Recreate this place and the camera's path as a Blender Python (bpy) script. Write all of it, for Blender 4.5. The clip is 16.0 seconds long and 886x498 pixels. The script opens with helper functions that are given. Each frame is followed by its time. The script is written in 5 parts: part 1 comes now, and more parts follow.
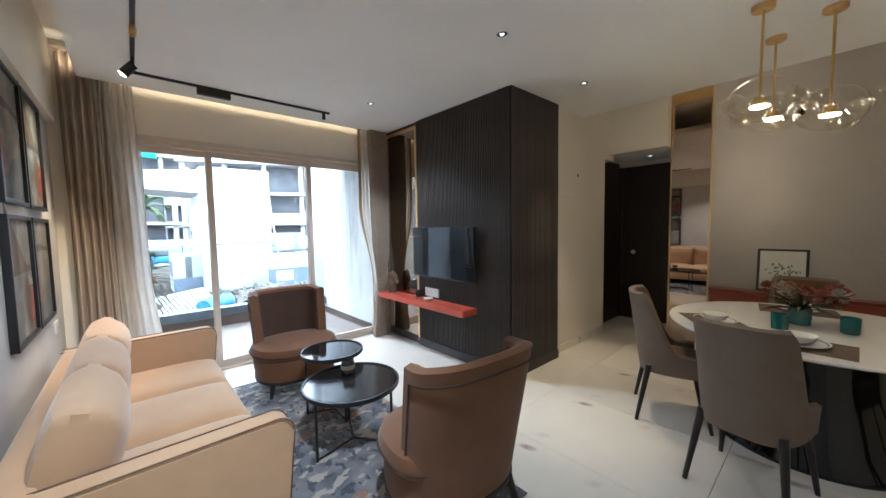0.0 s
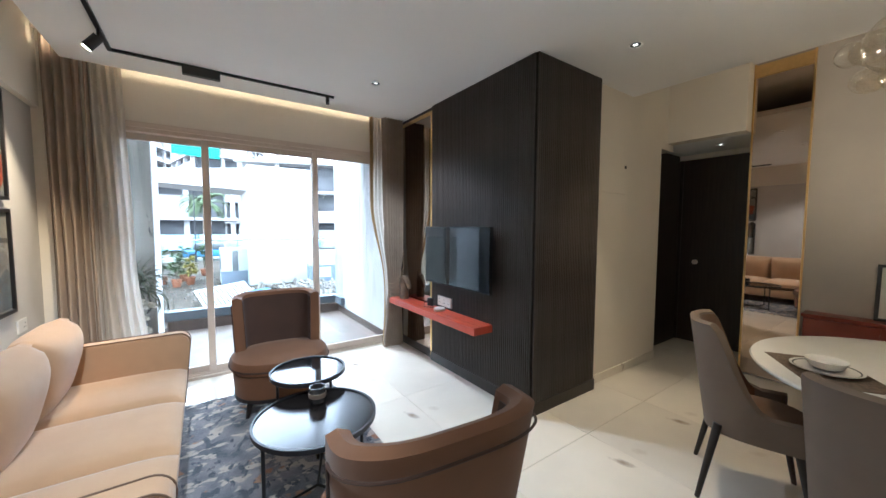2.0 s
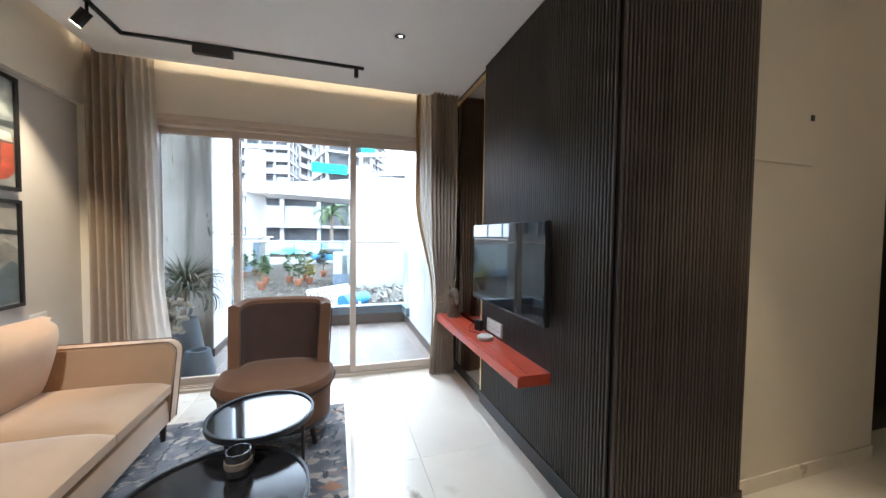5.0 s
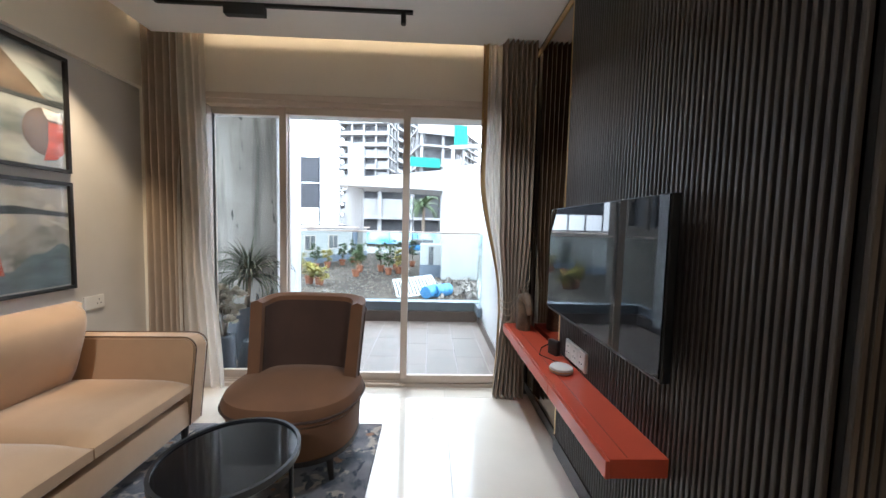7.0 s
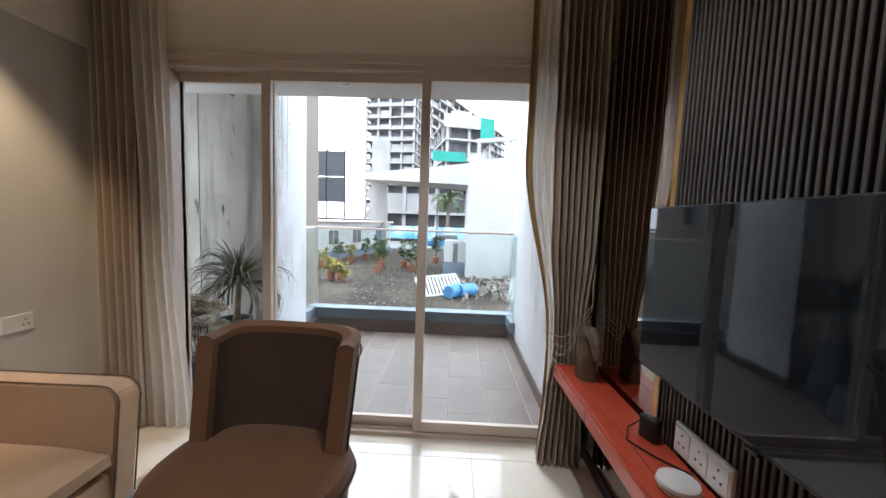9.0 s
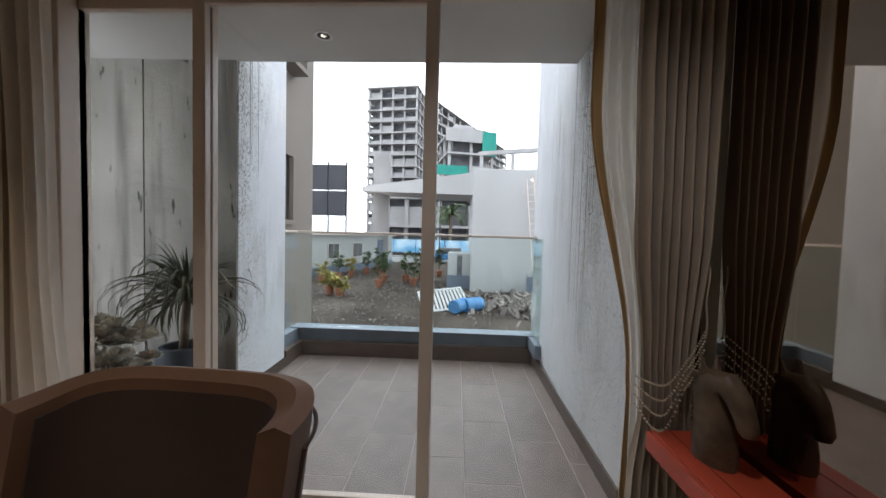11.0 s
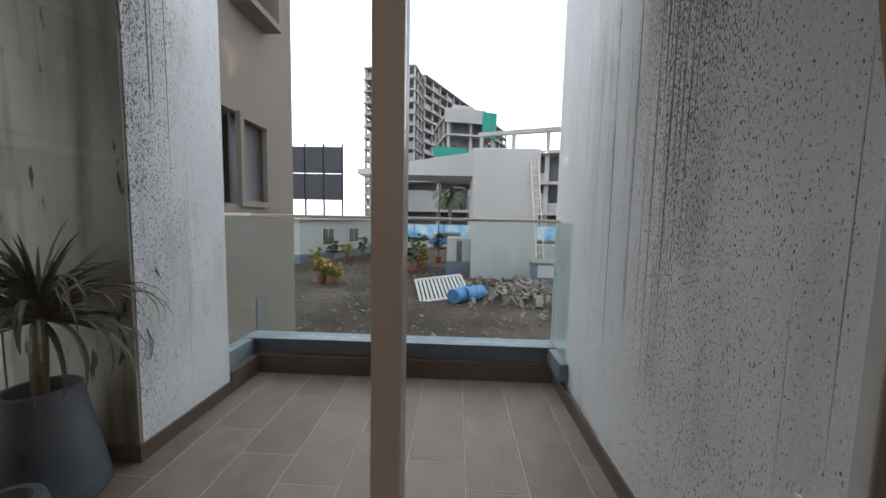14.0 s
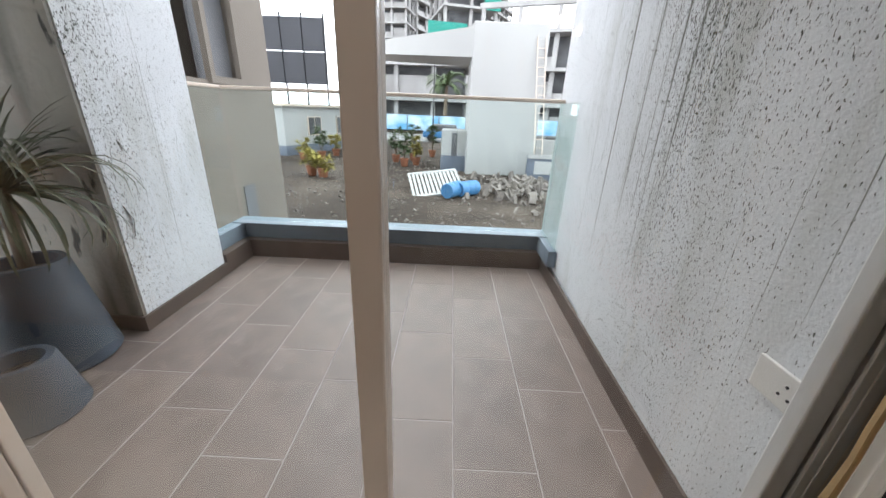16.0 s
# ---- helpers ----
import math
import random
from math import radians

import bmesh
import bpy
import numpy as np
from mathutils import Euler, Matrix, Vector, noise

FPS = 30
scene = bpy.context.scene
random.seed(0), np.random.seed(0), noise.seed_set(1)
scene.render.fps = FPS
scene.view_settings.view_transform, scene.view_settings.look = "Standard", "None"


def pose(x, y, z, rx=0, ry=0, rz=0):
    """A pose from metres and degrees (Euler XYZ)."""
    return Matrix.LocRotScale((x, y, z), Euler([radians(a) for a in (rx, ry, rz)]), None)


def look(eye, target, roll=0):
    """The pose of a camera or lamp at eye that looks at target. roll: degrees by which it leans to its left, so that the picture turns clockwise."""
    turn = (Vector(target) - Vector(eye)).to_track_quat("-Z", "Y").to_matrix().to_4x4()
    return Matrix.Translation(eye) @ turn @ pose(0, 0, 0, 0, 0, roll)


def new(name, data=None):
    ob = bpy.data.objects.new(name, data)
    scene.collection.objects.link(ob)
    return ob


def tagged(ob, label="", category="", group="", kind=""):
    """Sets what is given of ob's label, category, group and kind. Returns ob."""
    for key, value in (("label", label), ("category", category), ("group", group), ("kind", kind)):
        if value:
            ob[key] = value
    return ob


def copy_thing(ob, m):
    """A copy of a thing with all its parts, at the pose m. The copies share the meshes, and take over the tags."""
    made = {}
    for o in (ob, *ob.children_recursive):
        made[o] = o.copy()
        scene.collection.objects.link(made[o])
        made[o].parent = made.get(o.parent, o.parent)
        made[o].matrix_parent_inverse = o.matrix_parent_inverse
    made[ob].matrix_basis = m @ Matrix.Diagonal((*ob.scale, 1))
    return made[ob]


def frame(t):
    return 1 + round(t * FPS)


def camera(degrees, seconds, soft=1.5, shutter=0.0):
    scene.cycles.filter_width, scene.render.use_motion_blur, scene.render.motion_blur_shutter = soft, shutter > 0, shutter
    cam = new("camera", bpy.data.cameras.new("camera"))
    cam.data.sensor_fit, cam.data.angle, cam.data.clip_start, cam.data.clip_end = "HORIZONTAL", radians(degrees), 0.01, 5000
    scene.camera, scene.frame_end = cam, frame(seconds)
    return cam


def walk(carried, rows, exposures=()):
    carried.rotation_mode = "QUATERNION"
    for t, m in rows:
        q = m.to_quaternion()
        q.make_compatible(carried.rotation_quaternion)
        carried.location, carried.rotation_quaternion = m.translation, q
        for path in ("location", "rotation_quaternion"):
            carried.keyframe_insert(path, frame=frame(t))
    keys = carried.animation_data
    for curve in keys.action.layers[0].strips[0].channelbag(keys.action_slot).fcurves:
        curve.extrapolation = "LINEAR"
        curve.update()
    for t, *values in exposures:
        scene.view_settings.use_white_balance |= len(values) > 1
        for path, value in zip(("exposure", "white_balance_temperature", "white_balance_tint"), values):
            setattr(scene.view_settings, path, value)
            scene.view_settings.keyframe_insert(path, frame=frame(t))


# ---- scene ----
cam = camera(103.8, 16.0)
PATH = [
    (0, (0.457, -4.183, 1.451), (1.786, -2.694, 1.321), -1.0),
    (0.5, (0.562, -4.101, 1.437), (1.842, -2.569, 1.326), -1.8),
    (1, (0.693, -4.003, 1.447), (1.947, -2.446, 1.378), -1.9),
    (1.5, (0.833, -3.964, 1.432), (2.053, -2.383, 1.331), -1.3),
    (2, (1.024, -3.949, 1.439), (2.163, -2.309, 1.314), 0.2),
    (2.5, (1.176, -3.902, 1.416), (2.23, -2.209, 1.264), -0.9),
    (3, (1.333, -3.785, 1.413), (2.309, -2.041, 1.329), -1.3),
    (3.2, (1.38, -3.741, 1.415), (2.339, -1.987, 1.336), -1.0),
    (5.3, (1.975, -3.332, 1.353), (2.5, -1.404, 1.262), 0.6),
    (5.5, (2.011, -3.266, 1.352), (2.503, -1.33, 1.243), 0.5),
    (6, (2.111, -3.12, 1.347), (2.501, -1.162, 1.231), 0.7),
    (6.5, (2.212, -2.966, 1.349), (2.392, -0.977, 1.236), 2.1),
    (7, (2.261, -2.827, 1.33), (2.336, -0.833, 1.201), 1.4),
    (7.5, (2.215, -2.642, 1.371), (2.302, -0.647, 1.255), 0.8),
    (8, (2.21, -2.489, 1.363), (2.259, -0.494, 1.231), 1.0),
    (8.5, (2.251, -2.296, 1.385), (2.203, -0.299, 1.286), 1.4),
    (9, (2.255, -2.12, 1.372), (2.192, -0.127, 1.21), 2.0),
    (9.2, (2.265, -2.035, 1.401), (2.183, -0.044, 1.227), 1.5),
    (11.3, (2.171, -1.308, 1.227), (2.093, 0.689, 1.151), 1.5),
    (11.5, (2.169, -1.232, 1.224), (2.133, 0.766, 1.14), 1.2),
    (12, (2.149, -1.074, 1.236), (2.159, 0.921, 1.093), 0.8),
    (12.5, (2.213, -0.909, 1.231), (2.158, 1.087, 1.102), 2.3),
    (13, (2.26, -0.79, 1.234), (2.109, 1.197, 1.068), 1.4),
    (13.5, (2.241, -0.694, 1.235), (2.11, 1.294, 1.06), 0.5),
    (14, (2.177, -0.595, 1.238), (2.102, 1.396, 1.066), 1.2),
    (14.5, (2.184, -0.541, 1.238), (2.096, 1.442, 0.989), 1.8),
    (15, (2.194, -0.522, 1.204), (2.129, 1.428, 0.764), 1.6),
    (15.5, (2.194, -0.527, 1.168), (2.16, 1.38, 0.567), 1.9),
    (16, (2.19, -0.53, 1.143), (2.171, 1.328, 0.404), 2.5),
]
EXPO = [(0, 2.15, 4950, 3), (3, 2.25, 4950, 3), (5.5, 1.95, 5150, 4), (8, 1.33, 5500, 7), (9.2, 1.0, 5650, 8), (11.5, 0.1, 5900, 9), (12.5, 0.1, 6000, 9), (14, -0.35, 6000, 9), (15, 0.1, 6000, 9), (16, 0.75, 6000, 9)]
walk(cam, [(t, look(eye, target, roll)) for t, eye, target, roll in PATH], EXPO)
# overcast monsoon daylight from the balcony side, warm lamps indoors
world = bpy.data.worlds.new("world")
scene.world = world
world.use_nodes = True
wn, wl = world.node_tree.nodes, world.node_tree.links
sky = wn.new("ShaderNodeTexSky")
sky.sky_type, sky.sun_disc = "NISHITA", False
sky.sun_elevation, sky.sun_rotation = radians(52), radians(-25)
sky.dust_density, sky.air_density = 4.0, 1.0
veil = wn.new("ShaderNodeMix")
veil.data_type = "RGBA"
veil.inputs[0].default_value = 0.85
wl.new(sky.outputs[0], veil.inputs[6])
veil.inputs[7].default_value = (20.0, 19.9, 20.1, 1)
wl.new(veil.outputs[2], wn["Background"].inputs[0])
wn["Background"].inputs[1].default_value = 0.15
sun = new("sun", bpy.data.lights.new("sun", "SUN"))
sun.data.energy, sun.data.angle, sun.data.color = 0.8, radians(25), (1.0, 0.96, 0.9)
sun.matrix_world = look((-8, 20, 30), (0, 0, 0))


def lamp(name, kind, at, to, watts, color, size=0.05, size_y=0.0, spot=0):
    ob = new(name, bpy.data.lights.new(name, kind))
    ob.data.energy, ob.data.color = watts, color
    if kind == "AREA":
        ob.data.shape, ob.data.size, ob.data.size_y = "RECTANGLE", size, size_y or size
    else:
        ob.data.shadow_soft_size = size
    if kind == "SPOT":
        ob.data.spot_size, ob.data.spot_blend = radians(spot), 0.6
    ob.matrix_world = look(at, to)
    return ob


WARM, SOFTWARM = (1.0, 0.70, 0.40), (1.0, 0.95, 0.89)
# first three are ceiling downlights; the other four are unseen, added as fill
DOWNLIGHTS_AND_FILLS = [(2.33, -2.70, 2.5), (2.32, -1.04, 26), (3.52, -2.67, 20), (0.85, -3.6, 0), (2.4, -4.6, 1.5), (3.6, -5.2, 1.0), (0.95, -5.0, 8)]
for dx, dy, watts in DOWNLIGHTS_AND_FILLS:
    if watts:
        lamp("downlight_or_fill_lamp", "SPOT", (dx, dy, 2.67), (dx, dy, 0), watts, WARM if dx > 2.35 else SOFTWARM, 0.03, spot=56 if dx > 3 else 110)
# an unseen tilted downlight, added to brighten the sofa
lamp("sofa_fill_lamp", "SPOT", (0.85, -3.6, 2.66), (0.5, -2.1, 0.4), 50, SOFTWARM, 0.03, spot=75)
# LED strips lying in the ceiling coves
lamp("cove_lamp_window", "AREA", (1.5, -0.16, 2.79), (1.5, 0.0, 2.86), 1.3, WARM, 2.8, 0.02)
lamp("cove_lamp_sofa", "AREA", (0.16, -2.6, 2.79), (0.0, -2.6, 2.86), 11, WARM, 0.02, 5.0)
lamp("cove_lamp_dining", "AREA", (4.55, -3.6, 2.79), (4.8, -3.6, 2.86), 1.2, WARM, 0.02, 2.8)
lamp("picture_spot_lamp", "SPOT", (0.53, -0.86, 2.54), (0.0, -0.75, 1.4), 34, WARM, 0.02, spot=70)


# ---- materials ----
def mat(name, color, rough=0.6, metal=0.0, var=0.12, scale=6.0, bump=0.05, bscale=60.0, stretch=(1, 1, 1), spec=0.5, color2=None,
        detail=4.0, coat=0.0, sheen=0.0, trans=0.0, alpha=1.0, rand=0.0):
    m = bpy.data.materials.new(name)
    m.use_nodes = True
    n, l = m.node_tree.nodes, m.node_tree.links
    b = n["Principled BSDF"]
    tc, mp = n.new("ShaderNodeTexCoord"), n.new("ShaderNodeMapping")
    mp.inputs["Scale"].default_value = stretch
    l.new(tc.outputs["Object"], mp.inputs[0])
    tex = n.new("ShaderNodeTexNoise")
    tex.inputs["Scale"].default_value, tex.inputs["Detail"].default_value = scale, detail
    l.new(mp.outputs[0], tex.inputs["Vector"])
    ramp = n.new("ShaderNodeValToRGB")
    c2 = color2 or tuple(c * (1 - var * 2) for c in color)
    ramp.color_ramp.elements[0].position, ramp.color_ramp.elements[1].position = 0.32, 0.68
    ramp.color_ramp.elements[0].color, ramp.color_ramp.elements[1].color = (*c2, 1), (*color, 1)
    l.new(tex.outputs[0], ramp.inputs[0])
    out = ramp.outputs[0]
    if rand:
        info, hsv, mm = n.new("ShaderNodeObjectInfo"), n.new("ShaderNodeHueSaturation"), n.new("ShaderNodeMapRange")
        mm.inputs[3].default_value, mm.inputs[4].default_value = 1 - rand, 1 + rand
        l.new(info.outputs["Random"], mm.inputs[0])
        l.new(mm.outputs[0], hsv.inputs["Value"])
        l.new(out, hsv.inputs["Color"])
        out = hsv.outputs[0]
    l.new(out, b.inputs["Base Color"])
    b.inputs["Roughness"].default_value, b.inputs["Metallic"].default_value = rough, metal
    b.inputs["Specular IOR Level"].default_value = spec
    b.inputs["Coat Weight"].default_value = coat
    b.inputs["Sheen Weight"].default_value = sheen
    b.inputs["Transmission Weight"].default_value = trans
    if bump:
        t2, bp = n.new("ShaderNodeTexNoise"), n.new("ShaderNodeBump")
        t2.inputs["Scale"].default_value, t2.inputs["Detail"].default_value = bscale, 5
        bp.inputs["Strength"].default_value, bp.inputs["Distance"].default_value = bump, 0.01
        l.new(mp.outputs[0], t2.inputs["Vector"])
        l.new(t2.outputs[0], bp.inputs["Height"])
        l.new(bp.outputs[0], b.inputs["Normal"])
    return m


def layer(m, color, scale, lo, hi, stretch=(1, 1, 1), detail=6.0, patch=0.0, plo=0.5, phi=0.6, pstretch=(1, 1, 1)):
    """Stains with a shape of their own over a material's colour."""
    n, l = m.node_tree.nodes, m.node_tree.links
    b = n["Principled BSDF"]
    src = b.inputs["Base Color"].links[0].from_socket
    tc, mp, tex = n.new("ShaderNodeTexCoord"), n.new("ShaderNodeMapping"), n.new("ShaderNodeTexNoise")
    mp.inputs["Scale"].default_value = stretch
    l.new(tc.outputs["Object"], mp.inputs[0])
    l.new(mp.outputs[0], tex.inputs["Vector"])
    tex.inputs["Scale"].default_value, tex.inputs["Detail"].default_value = scale, detail
    mr, mx = n.new("ShaderNodeMapRange"), n.new("ShaderNodeMix")
    mx.data_type = "RGBA"
    mr.inputs[1].default_value, mr.inputs[2].default_value = lo, hi
    l.new(tex.outputs[0], mr.inputs[0])
    fac = mr.outputs[0]
    if patch:
        p2, t2, r2, mu = n.new("ShaderNodeMapping"), n.new("ShaderNodeTexNoise"), n.new("ShaderNodeMapRange"), n.new("ShaderNodeMath")
        p2.inputs["Scale"].default_value = pstretch
        l.new(tc.outputs["Object"], p2.inputs[0])
        l.new(p2.outputs[0], t2.inputs["Vector"])
        t2.inputs["Scale"].default_value, t2.inputs["Detail"].default_value = patch, 3
        r2.inputs[1].default_value, r2.inputs[2].default_value = plo, phi
        mu.operation = "MULTIPLY"
        l.new(t2.outputs[0], r2.inputs[0])
        l.new(fac, mu.inputs[0])
        l.new(r2.outputs[0], mu.inputs[1])
        fac = mu.outputs[0]
    l.new(fac, mx.inputs[0])
    l.new(src, mx.inputs[6])
    mx.inputs[7].default_value = (*color, 1)
    l.new(mx.outputs[2], b.inputs["Base Color"])
    return m


def emit(name, color, strength):
    m = bpy.data.materials.new(name)
    m.use_nodes = True
    b = m.node_tree.nodes["Principled BSDF"]
    b.inputs["Base Color"].default_value = (*color, 1)
    b.inputs["Emission Color"].default_value = (*color, 1)
    b.inputs["Emission Strength"].default_value = strength
    return m


def pane_material(name, tint, gloss=1.0, rough=0.0, base=0.035):
    """Clear sheet glass: see-through, with a Fresnel reflection."""
    m = bpy.data.materials.new(name)
    m.use_nodes = True
    n, l = m.node_tree.nodes, m.node_tree.links
    n.remove(n["Principled BSDF"])
    tr, gl, fr, mx = n.new("ShaderNodeBsdfTransparent"), n.new("ShaderNodeBsdfGlossy"), n.new("ShaderNodeLayerWeight"), n.new("ShaderNodeMixShader")
    tr.inputs[0].default_value = (*tint, 1)
    gl.inputs["Roughness"].default_value = rough
    gl.inputs[0].default_value = (gloss, gloss, gloss, 1)
    fr.inputs[0].default_value = 0.5
    pw, ml = n.new("ShaderNodeMath"), n.new("ShaderNodeMath")
    pw.operation, ml.operation = "POWER", "MULTIPLY_ADD"
    pw.inputs[1].default_value, ml.inputs[1].default_value, ml.inputs[2].default_value = 4.0, 0.55, base
    l.new(fr.outputs["Facing"], pw.inputs[0])
    l.new(pw.outputs[0], ml.inputs[0])
    l.new(ml.outputs[0], mx.inputs[0])
    l.new(tr.outputs[0], mx.inputs[1])
    l.new(gl.outputs[0], mx.inputs[2])
    l.new(mx.outputs[0], n["Material Output"].inputs[0])
    return m


def mirror_material(name, tint):
    m = mat(name, tint, 0.02, 1.0, 0.0, bump=0)
    return m


M_WALL = mat("cream_wall_paint", (0.77, 0.71, 0.61), 0.75, var=0.02, scale=2.0, bump=0.03, bscale=180)
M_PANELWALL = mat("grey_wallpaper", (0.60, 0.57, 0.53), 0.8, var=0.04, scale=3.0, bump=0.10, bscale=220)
M_DINEWALL = mat("taupe_wallpaper", (0.42, 0.385, 0.345), 0.8, var=0.03, scale=3.0, bump=0.10, bscale=220)
M_CEIL = mat("white_ceiling_paint", (0.86, 0.85, 0.83), 0.85, var=0.02, scale=1.5, bump=0.02, bscale=150)
M_MARBLE = mat("cream_polished_marble", (0.83, 0.765, 0.66), 0.07, var=0.05, scale=2.2, bump=0.0, detail=8, spec=0.6, rand=0.05)
layer(M_MARBLE, (0.46, 0.36, 0.26), 1.6, 0.60, 0.72, detail=12)
layer(M_MARBLE, (0.36, 0.28, 0.21), 3.2, 0.655, 0.70, stretch=(1, 0.5, 1), detail=14)
M_GAP = mat("black_board_behind_slats", (0.006, 0.005, 0.005), 0.7, var=0.1, bump=0.02)
M_WENGE = mat("dark_wenge_veneer", (0.030, 0.021, 0.016), 0.38, var=0.25, scale=9, stretch=(6, 6, 0.4), bump=0.06, bscale=40)
M_SLAT = mat("ribbed_wenge_slats", (0.068, 0.054, 0.046), 0.42, var=0.2, scale=9, stretch=(6, 6, 0.3), bump=0.08, bscale=50, rand=0.15)
M_ALU = mat("champagne_aluminium", (0.62, 0.52, 0.43), 0.35, var=0.02, bump=0.0, spec=0.5)
M_PALEALU = mat("pale_grey_aluminium", (0.60, 0.59, 0.57), 0.4, var=0.02, bump=0.0)
M_RED = mat("red_lacquer", (0.50, 0.075, 0.035), 0.32, var=0.04, bump=0.01)
M_MAHOG = mat("red_brown_lacquer", (0.22, 0.040, 0.020), 0.30, var=0.10, scale=5, bump=0.01)
M_BLACK = mat("black_metal", (0.012, 0.012, 0.013), 0.4, var=0.05, bump=0.01)
M_GLOSSBLACK = mat("black_gloss", (0.008, 0.008, 0.009), 0.06, var=0.0, bump=0.0, spec=0.6)
M_SCREEN = mat("tv_screen_glass", (0.008, 0.010, 0.013), 0.025, var=0.0, bump=0, spec=0.45)
M_SOFA = mat("beige_sofa_cloth", (0.50, 0.315, 0.17), 0.9, var=0.04, scale=8, bump=0.12, bscale=420, sheen=0.3)
M_PIPE = mat("dark_brown_piping", (0.14, 0.08, 0.045), 0.7, var=0.05)
M_VELVET = mat("brown_velvet", (0.155, 0.066, 0.023), 0.8, var=0.10, scale=5, bump=0.08, bscale=300, sheen=0.12)
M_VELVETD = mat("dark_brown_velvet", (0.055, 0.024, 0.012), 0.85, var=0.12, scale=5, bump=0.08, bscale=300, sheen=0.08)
M_TAUPE = mat("taupe_leatherette", (0.17, 0.125, 0.09), 0.6, var=0.06, scale=6, bump=0.08, bscale=260)
M_SUEDE = mat("brown_suede", (0.14, 0.075, 0.038), 0.85, var=0.08, scale=6, bump=0.08, bscale=300, sheen=0.15)
M_LEG = mat("black_stained_wood", (0.018, 0.012, 0.010), 0.4, var=0.15, scale=12, bump=0.03)
M_CURTAIN = mat("taupe_curtain_cloth", (0.30, 0.24, 0.185), 0.9, var=0.06, scale=10, bump=0.15, bscale=350, sheen=0.3)
M_MIRROR = mirror_material("bronze_mirror", (0.50, 0.40, 0.31))
M_MIRRORC = mirror_material("grey_mirror", (0.36, 0.30, 0.25))
M_GOLD = mat("brushed_brass", (0.72, 0.49, 0.20), 0.28, 1.0, 0.05, 30, 0.02)
M_GLASS = pane_material("clear_pane", (0.98, 0.985, 0.985), base=0.02)
M_GREENGLASS = pane_material("green_edged_glass", (0.93, 0.97, 0.96), base=0.012)
M_BUBBLE = pane_material("blown_glass", (0.97, 0.96, 0.93))
M_TTOP = mat("white_marble_top", (0.78, 0.76, 0.72), 0.12, var=0.03, scale=4, bump=0)
M_CERAMIC = mat("white_ceramic", (0.75, 0.73, 0.69), 0.15, var=0.01, bump=0)
M_PLASTIC = mat("white_plastic", (0.72, 0.70, 0.66), 0.35, var=0.01, bump=0)
M_LEDDIM = emit("dim_led", (1.0, 0.86, 0.68), 1.6)
M_LED = emit("warm_led", (1.0, 0.75, 0.42), 14)
M_TILE = mat("brown_grey_balcony_tile", (0.20, 0.153, 0.127), 0.5, var=0.12, scale=5, bump=0.08, bscale=50, rand=0.10)
layer(M_TILE, (0.25, 0.205, 0.18), 3.0, 0.52, 0.75)
M_GROUT = mat("grey_grout", (0.42, 0.38, 0.35), 0.9, var=0.05)
M_SKIRT = mat("brown_stone_skirting", (0.115, 0.085, 0.068), 0.5, var=0.1, bump=0.05)
def mould(m, color, scale, stretch, yc, half, z0, z1, gain, lo, hi, detail=5.0):
    """Mould where rain runs down: a noise that thickens towards one stretch of the wall and upward."""
    n, l = m.node_tree.nodes, m.node_tree.links
    b = n["Principled BSDF"]
    src = b.inputs["Base Color"].links[0].from_socket
    tc, mp, tex, big = n.new("ShaderNodeTexCoord"), n.new("ShaderNodeMapping"), n.new("ShaderNodeTexNoise"), n.new("ShaderNodeTexNoise")
    mp.inputs["Scale"].default_value = stretch
    l.new(tc.outputs["Object"], mp.inputs[0])
    l.new(mp.outputs[0], tex.inputs["Vector"])
    l.new(tc.outputs["Object"], big.inputs["Vector"])
    tex.inputs["Scale"].default_value, tex.inputs["Detail"].default_value = scale, detail
    big.inputs["Scale"].default_value, big.inputs["Detail"].default_value = 2.6, 4

    def op(kind, a, c, d=None):
        k = n.new("ShaderNodeMath")
        k.operation = kind
        for i, v in enumerate((a, c, d)):
            if v is None:
                continue
            if isinstance(v, (int, float)):
                k.inputs[i].default_value = v
            else:
                l.new(v, k.inputs[i])
        return k.outputs[0]
    xyz = n.new("ShaderNodeSeparateXYZ")
    l.new(tc.outputs["Object"], xyz.inputs[0])
    wob = op("MULTIPLY_ADD", big.outputs[0], 0.5, -0.25)
    dist = op("ABSOLUTE", op("SUBTRACT", op("ADD", xyz.outputs[1], wob), yc), 0.0)
    side, up = n.new("ShaderNodeMapRange"), n.new("ShaderNodeMapRange")
    side.inputs[1].default_value, side.inputs[2].default_value, side.inputs[3].default_value, side.inputs[4].default_value = 0.0, half, 1.0, 0.0
    up.inputs[1].default_value, up.inputs[2].default_value, up.inputs[3].default_value = z0, z1, 0.25
    l.new(dist, side.inputs[0])
    l.new(op("ADD", xyz.outputs[2], wob), up.inputs[0])
    mask = op("MULTIPLY", side.outputs[0], up.outputs[0])
    mr, mx = n.new("ShaderNodeMapRange"), n.new("ShaderNodeMix")
    mx.data_type = "RGBA"
    mr.inputs[1].default_value, mr.inputs[2].default_value = lo, hi
    l.new(op("MULTIPLY_ADD", mask, gain, tex.outputs[0]), mr.inputs[0])
    l.new(mr.outputs[0], mx.inputs[0])
    l.new(src, mx.inputs[6])
    mx.inputs[7].default_value = (*color, 1)
    l.new(mx.outputs[2], b.inputs["Base Color"])
    return m


